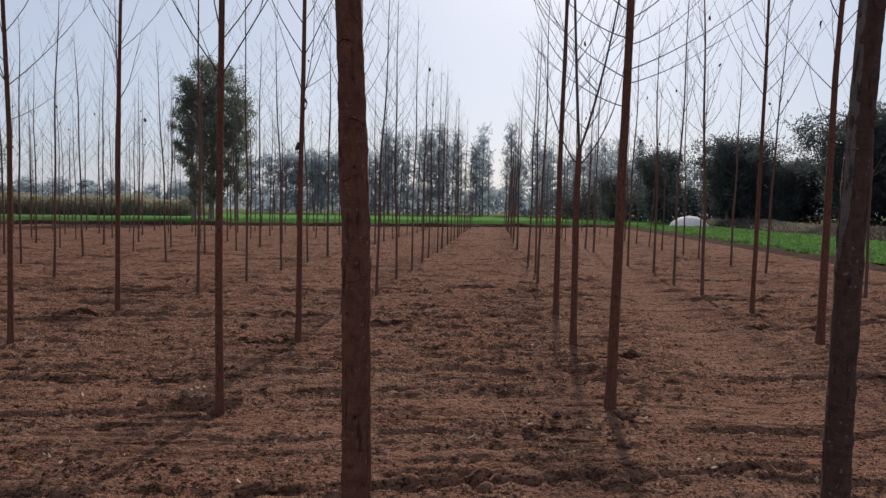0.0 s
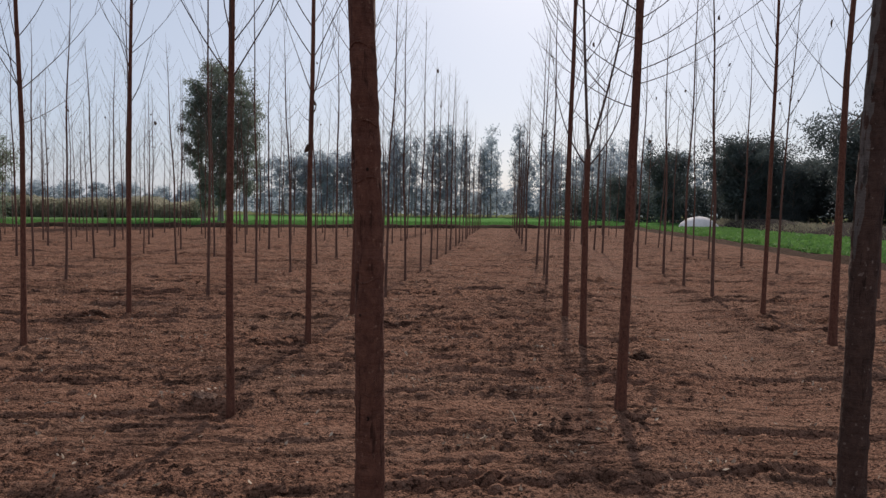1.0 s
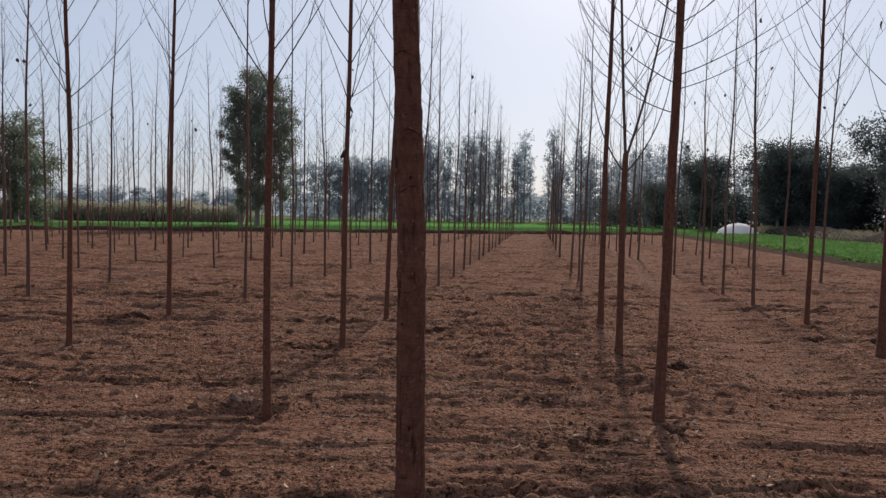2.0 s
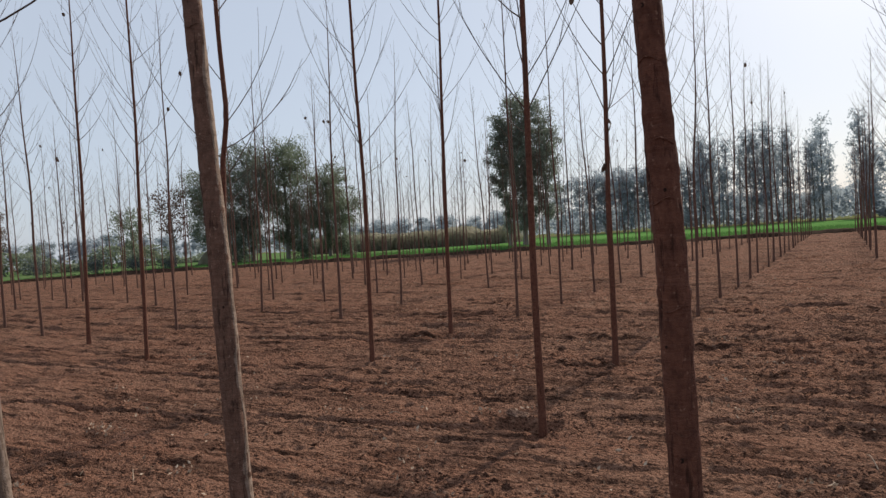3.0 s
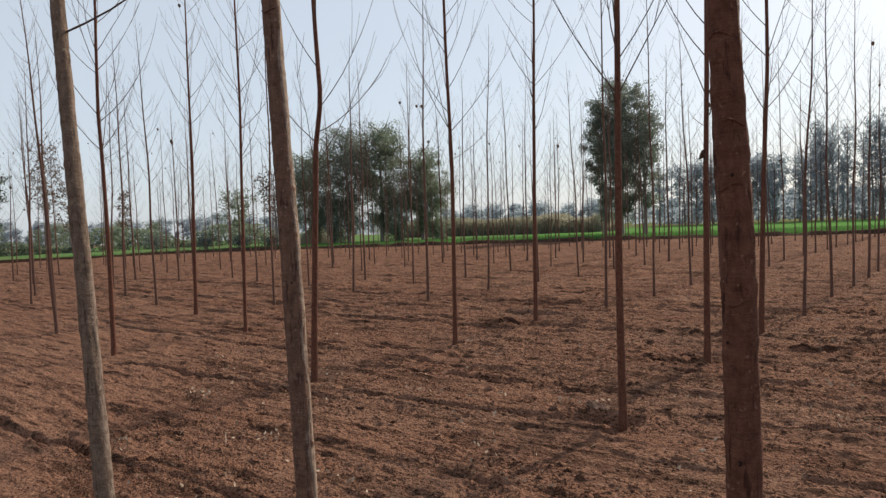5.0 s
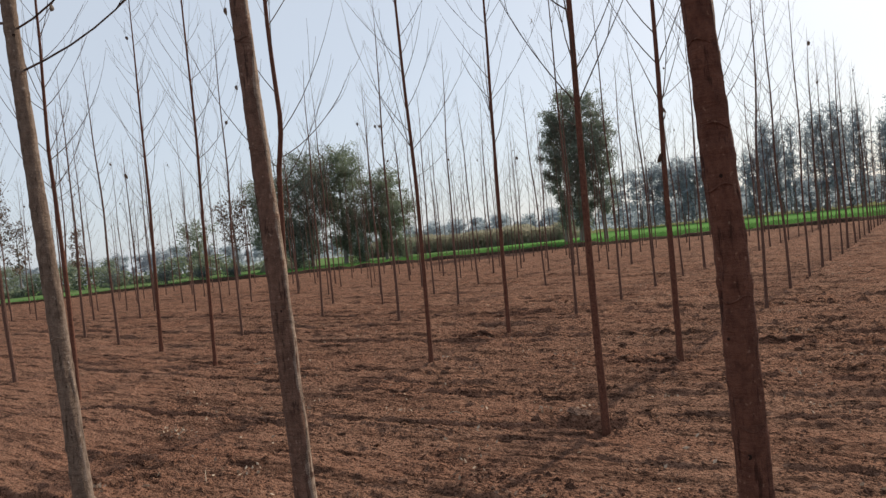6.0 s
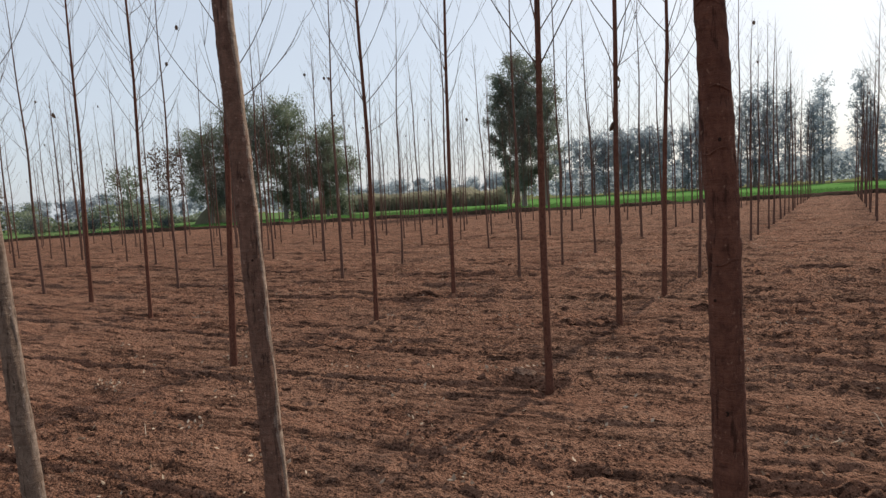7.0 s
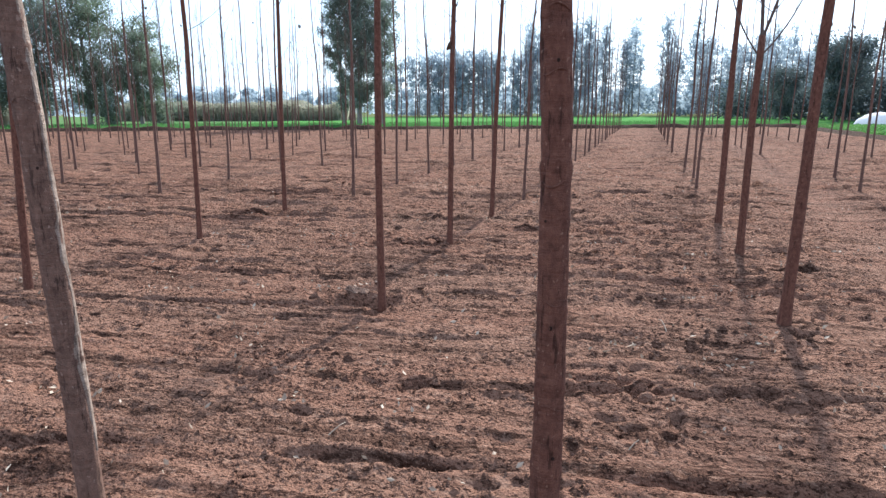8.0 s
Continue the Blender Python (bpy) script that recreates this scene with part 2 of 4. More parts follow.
class Soup:
    """Gathers tubes, leaves and lumps into one mesh."""

    def __init__(self):
        self.v, self.f, self.n = [], [], 0

    def tube(self, pts, radii, sides=6, cap=True):
        pts = np.asarray(pts, float)
        d = np.gradient(pts, axis=0)
        d /= np.linalg.norm(d, axis=1)[:, None] + 1e-9
        ref = np.array([1.0, 0, 0]) if abs(d[0][0]) < 0.8 else np.array([0, 1.0, 0])
        u = np.cross(d, ref)
        u /= np.linalg.norm(u, axis=1)[:, None] + 1e-9
        w = np.cross(d, u)
        a = np.linspace(0, 2 * np.pi, sides, endpoint=False)
        r = np.asarray(radii, float)
        if r.ndim == 1:
            r = np.repeat(r[:, None], sides, 1)
        ring = pts[:, None] + r[..., None] * (np.cos(a)[None, :, None] * u[:, None] + np.sin(a)[None, :, None] * w[:, None])
        self.v.append(ring.reshape(-1, 3))
        n0 = self.n
        for i in range(len(pts) - 1):
            for j in range(sides):
                k = (j + 1) % sides
                self.f.append((n0 + i * sides + j, n0 + i * sides + k, n0 + (i + 1) * sides + k, n0 + (i + 1) * sides + j))
        if cap:
            self.f.append(tuple(n0 + (len(pts) - 1) * sides + j for j in range(sides)))
        self.n += len(pts) * sides

    def leaves(self, centres, size, rng, droop=0.0, aspect=0.38):
        """Folded diamond leaves of two triangles each."""
        c = np.asarray(centres, float)
        n = len(c)
        if not n:
            return
        d = rng.normal(size=(n, 3))
        d[:, 2] -= droop
        d /= np.linalg.norm(d, axis=1)[:, None]
        s = np.cross(d, rng.normal(size=(n, 3)))
        s /= np.linalg.norm(s, axis=1)[:, None] + 1e-9
        up = np.cross(d, s)
        L = (size * rng.uniform(0.6, 1.3, n))[:, None]
        a, b = c - d * L * 0.5, c + d * L * 0.5
        p = c + s * L * aspect * 0.5 + up * L * 0.06
        q = c - s * L * aspect * 0.5 + up * L * 0.06
        self.v.append(np.stack([a, p, b, q], 1).reshape(-1, 3))
        k = self.n + 4 * np.arange(n)[:, None]
        self.f += np.concatenate([k + [[0, 1, 2]], k + [[0, 2, 3]]]).tolist()
        self.n += 4 * n

    def blades(self, centres, height, width, rng, lean=0.35):
        """Upright grass blades, one triangle each."""
        c = np.asarray(centres, float)
        n = len(c)
        a = rng.uniform(0, 2 * np.pi, n)
        side = np.stack([np.cos(a), np.sin(a), 0 * a], 1) * (width * rng.uniform(0.6, 1.3, n))[:, None] * 0.5
        tip = np.stack([rng.normal(0, lean, n), rng.normal(0, lean, n), np.ones(n)], 1) * (height * rng.uniform(0.6, 1.2, n))[:, None]
        self.v.append(np.stack([c - side, c + side, c + tip], 1).reshape(-1, 3))
        k = self.n + 3 * np.arange(n)[:, None]
        self.f += (k + [[0, 1, 2]]).tolist()
        self.n += 3 * n

    def lumps(self, centres, size, rng, flat=0.6):
        """Irregular clods with eight faces."""
        c = np.asarray(centres, float)
        n = len(c)
        base = np.array([[1, 0, 0], [0, 1, 0], [-1, 0, 0], [0, -1, 0], [0, 0, 1], [0, 0, -1]], float)
        tri = np.array([[0, 1, 4], [1, 2, 4], [2, 3, 4], [3, 0, 4], [1, 0, 5], [2, 1, 5], [3, 2, 5], [0, 3, 5]])
        s = (size * rng.lognormal(0, 0.45, n))[:, None, None]
        v = base[None] * rng.uniform(0.6, 1.3, (n, 6, 1)) + rng.normal(0, 0.18, (n, 6, 3))
        a = rng.uniform(0, 2 * np.pi, n)
        rot = np.zeros((n, 3, 3))
        rot[:, 0, 0], rot[:, 0, 1], rot[:, 1, 0], rot[:, 1, 1], rot[:, 2, 2] = np.cos(a), -np.sin(a), np.sin(a), np.cos(a), flat
        v = np.einsum("nij,nkj->nki", rot, v) * s + c[:, None]
        self.v.append(v.reshape(-1, 3))
        k = self.n + 6 * np.arange(n)[:, None, None]
        self.f += (k + tri[None]).reshape(-1, 3).tolist()
        self.n += 6 * n

    def link(self, name, mat, parent=None, label="", smooth=True):
        return link_mesh(name, np.concatenate(self.v), self.f, mat, parent, label, smooth)


# ---------------------------------------------------------------- ground
def lattice(ix, iy, seed):
    h = (ix.astype(np.int64) * 374761393 + iy.astype(np.int64) * 668265263 + seed * 974711) & 0x7FFFFFFF
    h = ((h ^ (h >> 13)) * 1274126177) & 0x7FFFFFFF
    return ((h ^ (h >> 16)) & 0xFFFF) / 65535.0


def vnoise(x, y, seed=0):
    """Smooth value noise from 0 to 1."""
    ix, iy = np.floor(x), np.floor(y)
    fx, fy = x - ix, y - iy
    fx, fy = fx * fx * (3 - 2 * fx), fy * fy * (3 - 2 * fy)
    a, b = lattice(ix, iy, seed), lattice(ix + 1, iy, seed)
    c, d = lattice(ix, iy + 1, seed), lattice(ix + 1, iy + 1, seed)
    return (a * (1 - fx) + b * fx) * (1 - fy) + (c * (1 - fx) + d * fx) * fy


BUND_X = np.array([-300.0, -60, -57, -55.4, -52.5, -37, -25, -15, -7.6, 0, 6, 11, 300])
BUND_Y = np.array([-90.0, -8, 13, 23, 30.5, 36.5, 41.5, 44.2, 46.3, 48.8, 51.5, 53, 60])


def bund_y(x):
    """The far edge of the plantation."""
    return np.interp(x, BUND_X, BUND_Y)


dent_rng = np.random.default_rng(5)
DENTS = np.stack([dent_rng.uniform(-7.5, 4.0, 330), dent_rng.uniform(2.2, 13, 330), dent_rng.uniform(0, np.pi, 330), dent_rng.uniform(0.35, 0.85, 330)], 1)
LANE = np.stack([dent_rng.normal(0.25, 0.45, 120), dent_rng.uniform(2.6, 12, 120), dent_rng.normal(1.5, 0.4, 120), dent_rng.uniform(0.5, 1.0, 120)], 1)


HOLLOWS = np.array([(-1.80, 5.26, 0.1, 2.7), (-1.62, 5.08, 1.2, 1.3), (-2.05, 7.35, 0.3, 2.2), (1.36, 5.42, 0.9, 1.5), (4.05, 10.1, 0.2, 1.6), (-4.9, 8.7, 0.1, 2.0)])


# earth thrown up beside some of the trunks
MOUNDS = [(-1.93, 5.44, 0.15, 0.045), (-1.50, 5.40, 0.08, 0.03), (-2.15, 7.55, 0.16, 0.04), (1.18, 5.5, 0.10, 0.02), (-4.95, 8.95, 0.2, 0.035), (3.95, 10.3, 0.2, 0.03)]
# single furrows: ends, start of the middle line, slope, depth
FURROWS = [(-9.5, -1.9, 1.93, 0.13, 0.060), (-2.0, 1.8, 3.02, 0.13, 0.050), (-1.5, 2.6, 3.80, 0.22, 0.055), (-6.2, -3.4, 3.15, 0.17, 0.040), (-4.6, -1.8, 4.70, 0.17, 0.055),
           (-5.2, -1.9, 5.50, 0.19, 0.055), (-0.5, 1.0, 4.24, 0.07, 0.035), (-1.6, 2.2, 6.58, 0.20, 0.045), (-8.4, 1.6, 8.10, 0.145, 0.060), (-7.5, 0.8, 10.4, 0.20, 0.055),
           (-8.0, -3.8, 4.0, 0.14, 0.045), (-9.0, -4.0, 5.9, 0.15, 0.045), (-3.0, 2.4, 7.55, 0.13, 0.045), (-12.0, -1.0, 11.6, 0.15, 0.05), (-9.0, 4.0, 12.6, 0.14, 0.05), (-14.0, 3.0, 14.4, 0.15, 0.06),
           (1.6, 5.5, 5.2, 0.10, 0.05), (1.8, 6.0, 4.4, 0.12, 0.05), (2.0, 6.0, 6.7, 0.1, 0.04), (-16.0, -4.0, 17.5, 0.14, 0.06), (-10.0, 5.0, 18.6, 0.13, 0.06), (-6.5, -3.0, 7.3, 0.15, 0.04), (-2.2, 0.8, 5.62, 0.16, 0.04)]


def cells(x, y, seed):
    """Rounded lumps in jittered cells, each of its own height, from 0 to 1."""
    ix, iy = np.floor(x), np.floor(y)
    best = 0 * x
    for dx in (-1, 0, 1):
        for dy in (-1, 0, 1):
            cx, cy = ix + dx, iy + dy
            px, py = cx + 0.15 + 0.7 * lattice(cx, cy, seed), cy + 0.15 + 0.7 * lattice(cx, cy, seed + 1)
            tall = lattice(cx, cy, seed + 2) ** 2
            r = 0.35 + 0.4 * lattice(cx, cy, seed + 3)
            best = np.maximum(best, tall * np.sqrt(np.clip(1 - ((x - px) ** 2 + (y - py) ** 2) / r ** 2, 0, 1)))
    return best


def height(x, y, near=True):
    """The soil's relief: low broken furrows, clods, hollows and footprints."""
    x, y = np.asarray(x, float), np.asarray(y, float)
    inside = np.clip((bund_y(x) - y) / 1.5, 0, 1) * np.clip((10.6 - x) / 1.0, 0, 1) * np.clip((y + 6) / 2, 0, 1) * np.clip((x + 66) / 4, 0, 1)
    q = y - 0.72 * np.tanh(x / 6) + 0.20 * (vnoise(x * 0.45, y * 0.6, 3) - 0.5) + 0.10 * (vnoise(x * 2.1, y * 2.6, 4) - 0.5) + 0.05 * (vnoise(x * 7, y * 9, 5) - 0.5)
    wild = np.clip((y - 2.0) / 5.0, 0.4, 1.35)   # relief grows with distance, shaped to fit the camera's view
    walked = np.exp(-((x - 2.85 - 0.05 * (y - 8)) / 0.55) ** 2)   # a smooth beaten track between two rows
    wild = wild * (1 - 0.75 * walked)
    z = -0.02 * walked
    for period, shift, deep, seed in ((0.74, 0.5, 0.046, 2), (0.43, 0.1, 0.040, 6), (0.25, 0.3, 0.024, 8)):
        p = q / period - shift
        k, ph = np.floor(p), p - np.floor(p)
        amp = (0.15 + 1.2 * lattice(k, k * 0 + 7, seed) ** 2) * np.clip(2.8 * vnoise(x * 0.6 + 3.7 * k, k * 3.1, seed + 7) - 0.8, 0, 0.95)
        z = z + wild * deep * amp * (0.8 * np.exp(-((ph - 0.46) / 0.11) ** 2) - 0.9 * np.exp(-((ph - 0.32) / 0.055) ** 2))
    z = z + 0.03 * (vnoise(x * 0.4, y * 0.4, 11) - 0.5) + 0.010 * (vnoise(x * 1.6, y * 3.6, 12) - 0.5)
    # flat crusts with broken edges
    for fx, fy, deep, seed in ((0.5, 1.9, 0.012, 67), (0.9, 4.6, 0.017, 61), (2.0, 9.5, 0.017, 63), (4.5, 17.0, 0.014, 65), (12.0, 26.0, 0.012, 69)):
        z = z + wild * deep * np.clip((vnoise(x * fx, q * fy, seed) - 0.5) / 0.10, 0, 1)
    crumbly = 0 * x
    for x0, x1, y0, slope, deep in FURROWS:
        d = y - y0 - slope * (x - x0) - 0.10 * (vnoise(x * 1.3, x * 0 + y0, 71) - 0.5) - 0.05 * (vnoise(x * 6, x * 0 + y0, 72) - 0.5)
        on = np.clip((x - x0) * 2, 0, 1) * np.clip((x1 - x) * 2, 0, 1) * np.clip(2.2 * vnoise(x * 1.4, x * 0 + y0, 73) - 0.3, 0.3, 1)
        z = z + 1.05 * deep * on * (0.45 * np.exp(-((d - 0.06) / 0.035) ** 2) - np.exp(-(d / 0.03) ** 2))
        crumbly = np.maximum(crumbly, on * np.exp(-((d + 0.03) / 0.085) ** 2))
    lumpy = np.clip(2.4 * vnoise(x * 0.6, y * 1.1, 17) - 0.85, 0.05, 0.8) * np.clip((x + 5.0) / 3.0, 0.35, 1.0) * (1 - 0.8 * walked) + 1.1 * crumbly
    z = z + lumpy * (0.022 * cells(x * 7, y * 9, 41) + 0.022 * cells(x * 15, y * 18, 51) + 0.012 * (vnoise(x * 27, y * 29, 14) - 0.5))
    z = z + 0.010 * cells(x * 13, y * 16, 81) * np.clip(3.0 * vnoise(x * 1.1, y * 1.6, 18) - 1.0, 0.15, 1)
    # small pits left by feet, hooves and rain
    for fx, fy, deep, seed in ((2.6, 4.2, 0.060, 91), (5.5, 8.5, 0.036, 95)):
        z = z - deep * (1 - 0.7 * walked) * np.clip(cells(x * fx, y * fy, seed) - 0.46, 0, 0.4)
    if near:
        part_of = np.nonzero((x > -8.6) & (x < 5.2) & (y > 1.4) & (y < 13.6))
        px, py, dz = x[part_of], y[part_of], np.zeros(len(part_of[0]))
        for dx, dy, a, s in np.concatenate([DENTS, LANE, HOLLOWS]):
            m = np.nonzero((np.abs(px - dx) < 0.5) & (np.abs(py - dy) < 0.5))[0]
            if not len(m):
                continue
            u = (px[m] - dx) * math.cos(a) + (py[m] - dy) * math.sin(a)
            w = -(px[m] - dx) * math.sin(a) + (py[m] - dy) * math.cos(a)
            r = (u / (0.09 * s)) ** 2 + (w / (0.045 * s)) ** 2
            dz[m] += -0.036 * s * np.exp(-r * r) + 0.010 * s * np.exp(-((r - 2.2) ** 2))
        for dx, dy, size, tall in MOUNDS:
            r = ((px - dx) / size) ** 2 + ((py - dy) / (0.6 * size)) ** 2
            dz += tall * np.exp(-r) * (0.6 + 0.8 * vnoise(px * 22, py * 22, 75))
        z[part_of] += dz
    return z * inside


def spaced(lo, fine_lo, fine_hi, hi, step, grow, far):
    """Coordinates with a fine middle stretch and growing steps to both sides."""
    mid = np.arange(fine_lo, fine_hi, step)
    out, v = [], fine_hi
    while v < hi:
        out.append(v)
        v += max(step, grow * abs(v))
    low, v = [], fine_lo - step
    while v > lo:
        low.append(v)
        v -= max(step, grow * abs(v))
    out += [hi + (far - hi) * q for q in (0.02, 0.06, 0.15, 0.35, 1)]
    low += [lo - (far + lo) * q for q in (0.02, 0.06, 0.15, 0.35, 1)]
    return np.array(low[::-1] + mid.tolist() + out)


def build_ground():
    xs = spaced(-68, -4.8, 2.8, 13, 0.018, 0.0080, 2500)
    ys = spaced(-7, 1.9, 5.0, 58, 0.0125, 0.0042, 2500)
    gx, gy = np.meshgrid(xs, ys)
    z = height(gx, gy)
    v = np.stack([gx, gy, z], -1).reshape(-1, 3)
    nx, ny = len(xs), len(ys)
    i = (np.arange(ny - 1)[:, None] * nx + np.arange(nx - 1)[None]).ravel()
    f = np.stack([i, i + 1, i + nx + 1, i + nx], 1)
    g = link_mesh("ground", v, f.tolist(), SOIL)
    tagged(g, "reddish-brown ploughed soil with shallow furrows and footprints", "soil", "", "structure")


build_ground()


def ground_at(x, y):
    return float(height(np.array([x]), np.array([y]))[0])


# ---------------------------------------------------------------- poplars
def curled_leaf():
    """One withered leaf, hanging from its stalk, shared by all trees."""
    v, f = [], []
    for i in range(5):
        t = i / 4
        w = 0.034 * math.sin(math.pi * min(1, t * 0.86 + 0.12)) ** 0.7
        for j in range(3):
            a = (j - 1) * 1.1
            v.append((w * math.sin(a) * 1.1, 0.018 * math.cos(a) * (1 - t) + 0.012 * math.sin(3 * t), -0.085 * t))
    for i in range(4):
        for j in range(2):
            f.append((i * 3 + j, i * 3 + j + 1, i * 3 + j + 4, i * 3 + j + 3))
    me = bpy.data.meshes.new("dry_leaf")
    me.from_pydata(v, [], f)
    me.materials.append(DRY_LEAF)
    me.shade_smooth()
    return me


LEAF = curled_leaf()


def poplar_meshes(parent, H, r0, seed, zb, bends=(), sides=8, detail=1.0, fork=0.0, clumps=2, low=(), split=False, scar=None, stuck=(), bark=None, scar_bark=None, ring_heights=(), knots=()):
    """Trunk, bare branches and the last dry leaves of a young poplar, its foot at the origin."""
    rng = np.random.default_rng(seed)
    if detail > 2:
        zs = np.concatenate([[-0.12, 0.0, 0.05], np.arange(0.1, 3.0, 0.014), np.linspace(3.05, H, 30)])
    else:
        zs = np.concatenate([[-0.12, 0.0, 0.05, 0.15], np.linspace(0.3, H, int(26 * max(detail, 0.5)))])
    ph = rng.uniform(0, 6.28, 4)
    wob = 0.018 + 0.01 * rng.random()
    ox = wob * (np.sin(zs * 0.9 + ph[0]) + 0.5 * np.sin(zs * 2.3 + ph[1])) * np.clip(zs / 2, 0, 1)
    oy = wob * (np.sin(zs * 0.8 + ph[2]) + 0.5 * np.sin(zs * 2.1 + ph[3])) * np.clip(zs / 2, 0, 1)
    if bends:
        bz = [0.0] + [b[0] for b in bends]
        ox = ox * 0.15 + np.interp(zs, bz, [0.0] + [b[1] for b in bends])
        oy = oy * 0.3
    rad = r0 * (np.clip(1 - zs / (H * 1.02), 0.02, 1) ** 0.75) * (1 + 0.25 * np.exp(-np.clip(zs, 0, 9) / 0.10))
    rings = rad[:, None] * (1 + 0.03 * rng.normal(size=(len(zs), sides)))
    if detail > 2:
        # leaf-scar rings, shallow cracks and lumps of the bark
        ang = np.arange(sides) / sides * 6.283
        za, aa = np.meshgrid(zs, ang, indexing="ij")
        cx, sx = np.cos(aa) * 1.6 + seed, np.sin(aa) * 1.6
        lump = 0.09 * (vnoise(cx + za * 3.1, sx + za * 1.3, seed) - 0.5) + 0.11 * (vnoise(cx * 5 + za * 31, sx * 5 + 3, seed + 6) - 0.5) + 0.10 * (vnoise(cx * 3 + za * 16, sx * 3 + 5, seed + 1) - 0.5)
        crack = -0.05 * np.clip(vnoise(aa * 5 + 9, za * 5, seed + 2) - 0.66, 0, 1) * 4
        for zr in np.cumsum(rng.uniform(0.07, 0.24, 18)):
            lump += rng.uniform(0.04, 0.13) * np.exp(-((za - zr - 0.012 * np.cos(aa - ph[1])) / 0.008) ** 2) * (0.3 + vnoise(aa * 2, za * 0 + zr * 9, 3))
        rings = rad[:, None] * (1 + lump + crack + 0.012 * rng.normal(size=(len(zs), sides)))
    top = len(zs)
    if fork:
        top = int(np.searchsorted(zs, fork)) + 1
    spine = np.stack([ox, oy, zs], 1)
    s = Soup()
    s.tube(spine[:top], rings[:top], sides)
    trunk = s.link("trunk", bark or BARK, parent)
    at = lambda z: np.array([np.interp(z, zs, ox), np.interp(z, zs, oy), z])
    rz = lambda z: float(np.interp(z, zs, rad))
    if scar:
        # a ragged bark strip, coloured pale to paint the trunk's sunlit edge too
        z0, z1, a0, half = scar
        zz = np.arange(z0, z1, 0.02)
        v, f = [], []
        for i, z in enumerate(zz):
            end = min(1, (i + 1) / 6, (len(zz) - i) / 6)
            l = half * end * (0.30 + 1.3 * float(vnoise(np.array([z * 8.0]), np.array([seed * 1.0]), 4)[0]))
            r = half * end * (0.30 + 1.3 * float(vnoise(np.array([z * 9.0]), np.array([seed + 5.0]), 4)[0]))
            for j in range(6):
                a = a0 - l + (l + r) * j / 5
                lip = 0.98 if j in (0, 5) else ((1.08 if j in (1, 4) else 1.045) + rng.normal(0, 0.014))
                v.append(at(z) + rz(z) * lip * np.array([math.cos(a), math.sin(a), 0]))
        for i in range(len(zz) - 1):
            for j in range(5):
                f.append((i * 6 + j, i * 6 + j + 1, i * 6 + j + 7, i * 6 + j + 6))
        link_mesh("bark_scar", np.array(v), f, scar_bark or PALE_BARK, parent, "pale ragged strip with raised lips, toned as a sunlit edge")
    for z, a0, a1 in ring_heights:
        # the raised ring that a fallen bud scale left, open at the back
        s = Soup()
        arc = np.linspace(a0, a1, 16)
        wav = 0.006 * np.sin(3 * arc + 7 * z)
        s.tube([at(z + w) + (rz(z) * 1.015) * np.array([math.cos(a), math.sin(a), 0]) for a, w in zip(arc, wav)], 0.0021 * np.sin(np.linspace(0.15, np.pi - 0.15, 16)) * rng.uniform(0.6, 1.2, 16), 5)
        s.link("bark_ring", bark or BARK, parent, "dark raised ring round the bark")
    for z, a, r in knots:
        v, f = [], []
        side, out, up = np.array([-math.sin(a), math.cos(a), 0]), np.array([math.cos(a), math.sin(a), 0]), np.array([0, 0, 1.0])
        for i, (k, deep) in enumerate(((1.0, -0.001), (0.85, 0.0012), (0.5, 0.0004), (0.05, 0.0))):
            for j in range(10):
                b = j * 0.6283
                v.append(at(z) + out * (rz(z) * 1.01 * math.cos(k * r * math.cos(b) / rz(z)) + deep) + side * k * r * math.cos(b) + up * k * r * 1.25 * math.sin(b))
                if i:
                    f.append(((i - 1) * 10 + j, (i - 1) * 10 + (j + 1) % 10, i * 10 + (j + 1) % 10, i * 10 + j))
        link_mesh("knot", np.array(v), f, KNOT, parent, "dark knot where a twig broke off")
    soups = [Soup()]
    tips = []

    def limb(p, az, el0, el1, L, r, n=7, twigs=2, side=4):
        pts, q = [p], p.copy()
        az1 = az
        for i in range(n):
            t = (i + 1) / n
            el = el0 + (el1 - el0) * t ** 0.7
            az1 += rng.normal(0, 0.07)
            q = q + L / n * np.array([math.cos(el) * math.cos(az1), math.cos(el) * math.sin(az1), math.sin(el)])
            pts.append(q)
        soups[-1].tube(pts, np.linspace(r * 0.92, max(0.0014, r * 0.2), n + 1), side, cap=False)
        tips.append((pts[n // 2], pts[-1], len(soups) - 1))
        for k in range(twigs):
            j = rng.integers(2, n)
            limb(pts[j].copy(), az1 + rng.choice([-1, 1]) * rng.uniform(0.4, 1.0), el0 + rng.uniform(0.1, 0.5), el1, L * rng.uniform(0.25, 0.45), max(0.0018, r * 0.42), 3, 0, 3)
        return pts

    def bough(*args):
        if split and soups[-1].v:
            soups.append(Soup())
        return limb(*args)

    if fork:
        for az, el, part_of in ((3.3, 1.50, 1.0), (0.2, 1.22, 0.72), (0.1, 0.7, 0.26), (3.0, 0.8, 0.24)):
            stem = bough(at(fork - (0.15 if part_of < 0.5 else 0.0)), az, el, 1.53, (H - fork) * part_of, rz(fork) * (0.25 + 0.4 * part_of), 12, 2, 6)
            if part_of > 0.5:
                for k in range(26):
                    f = rng.uniform(0.7, 11.9)
                    p = stem[int(f)] + (stem[int(f) + 1] - stem[int(f)]) * (f % 1)
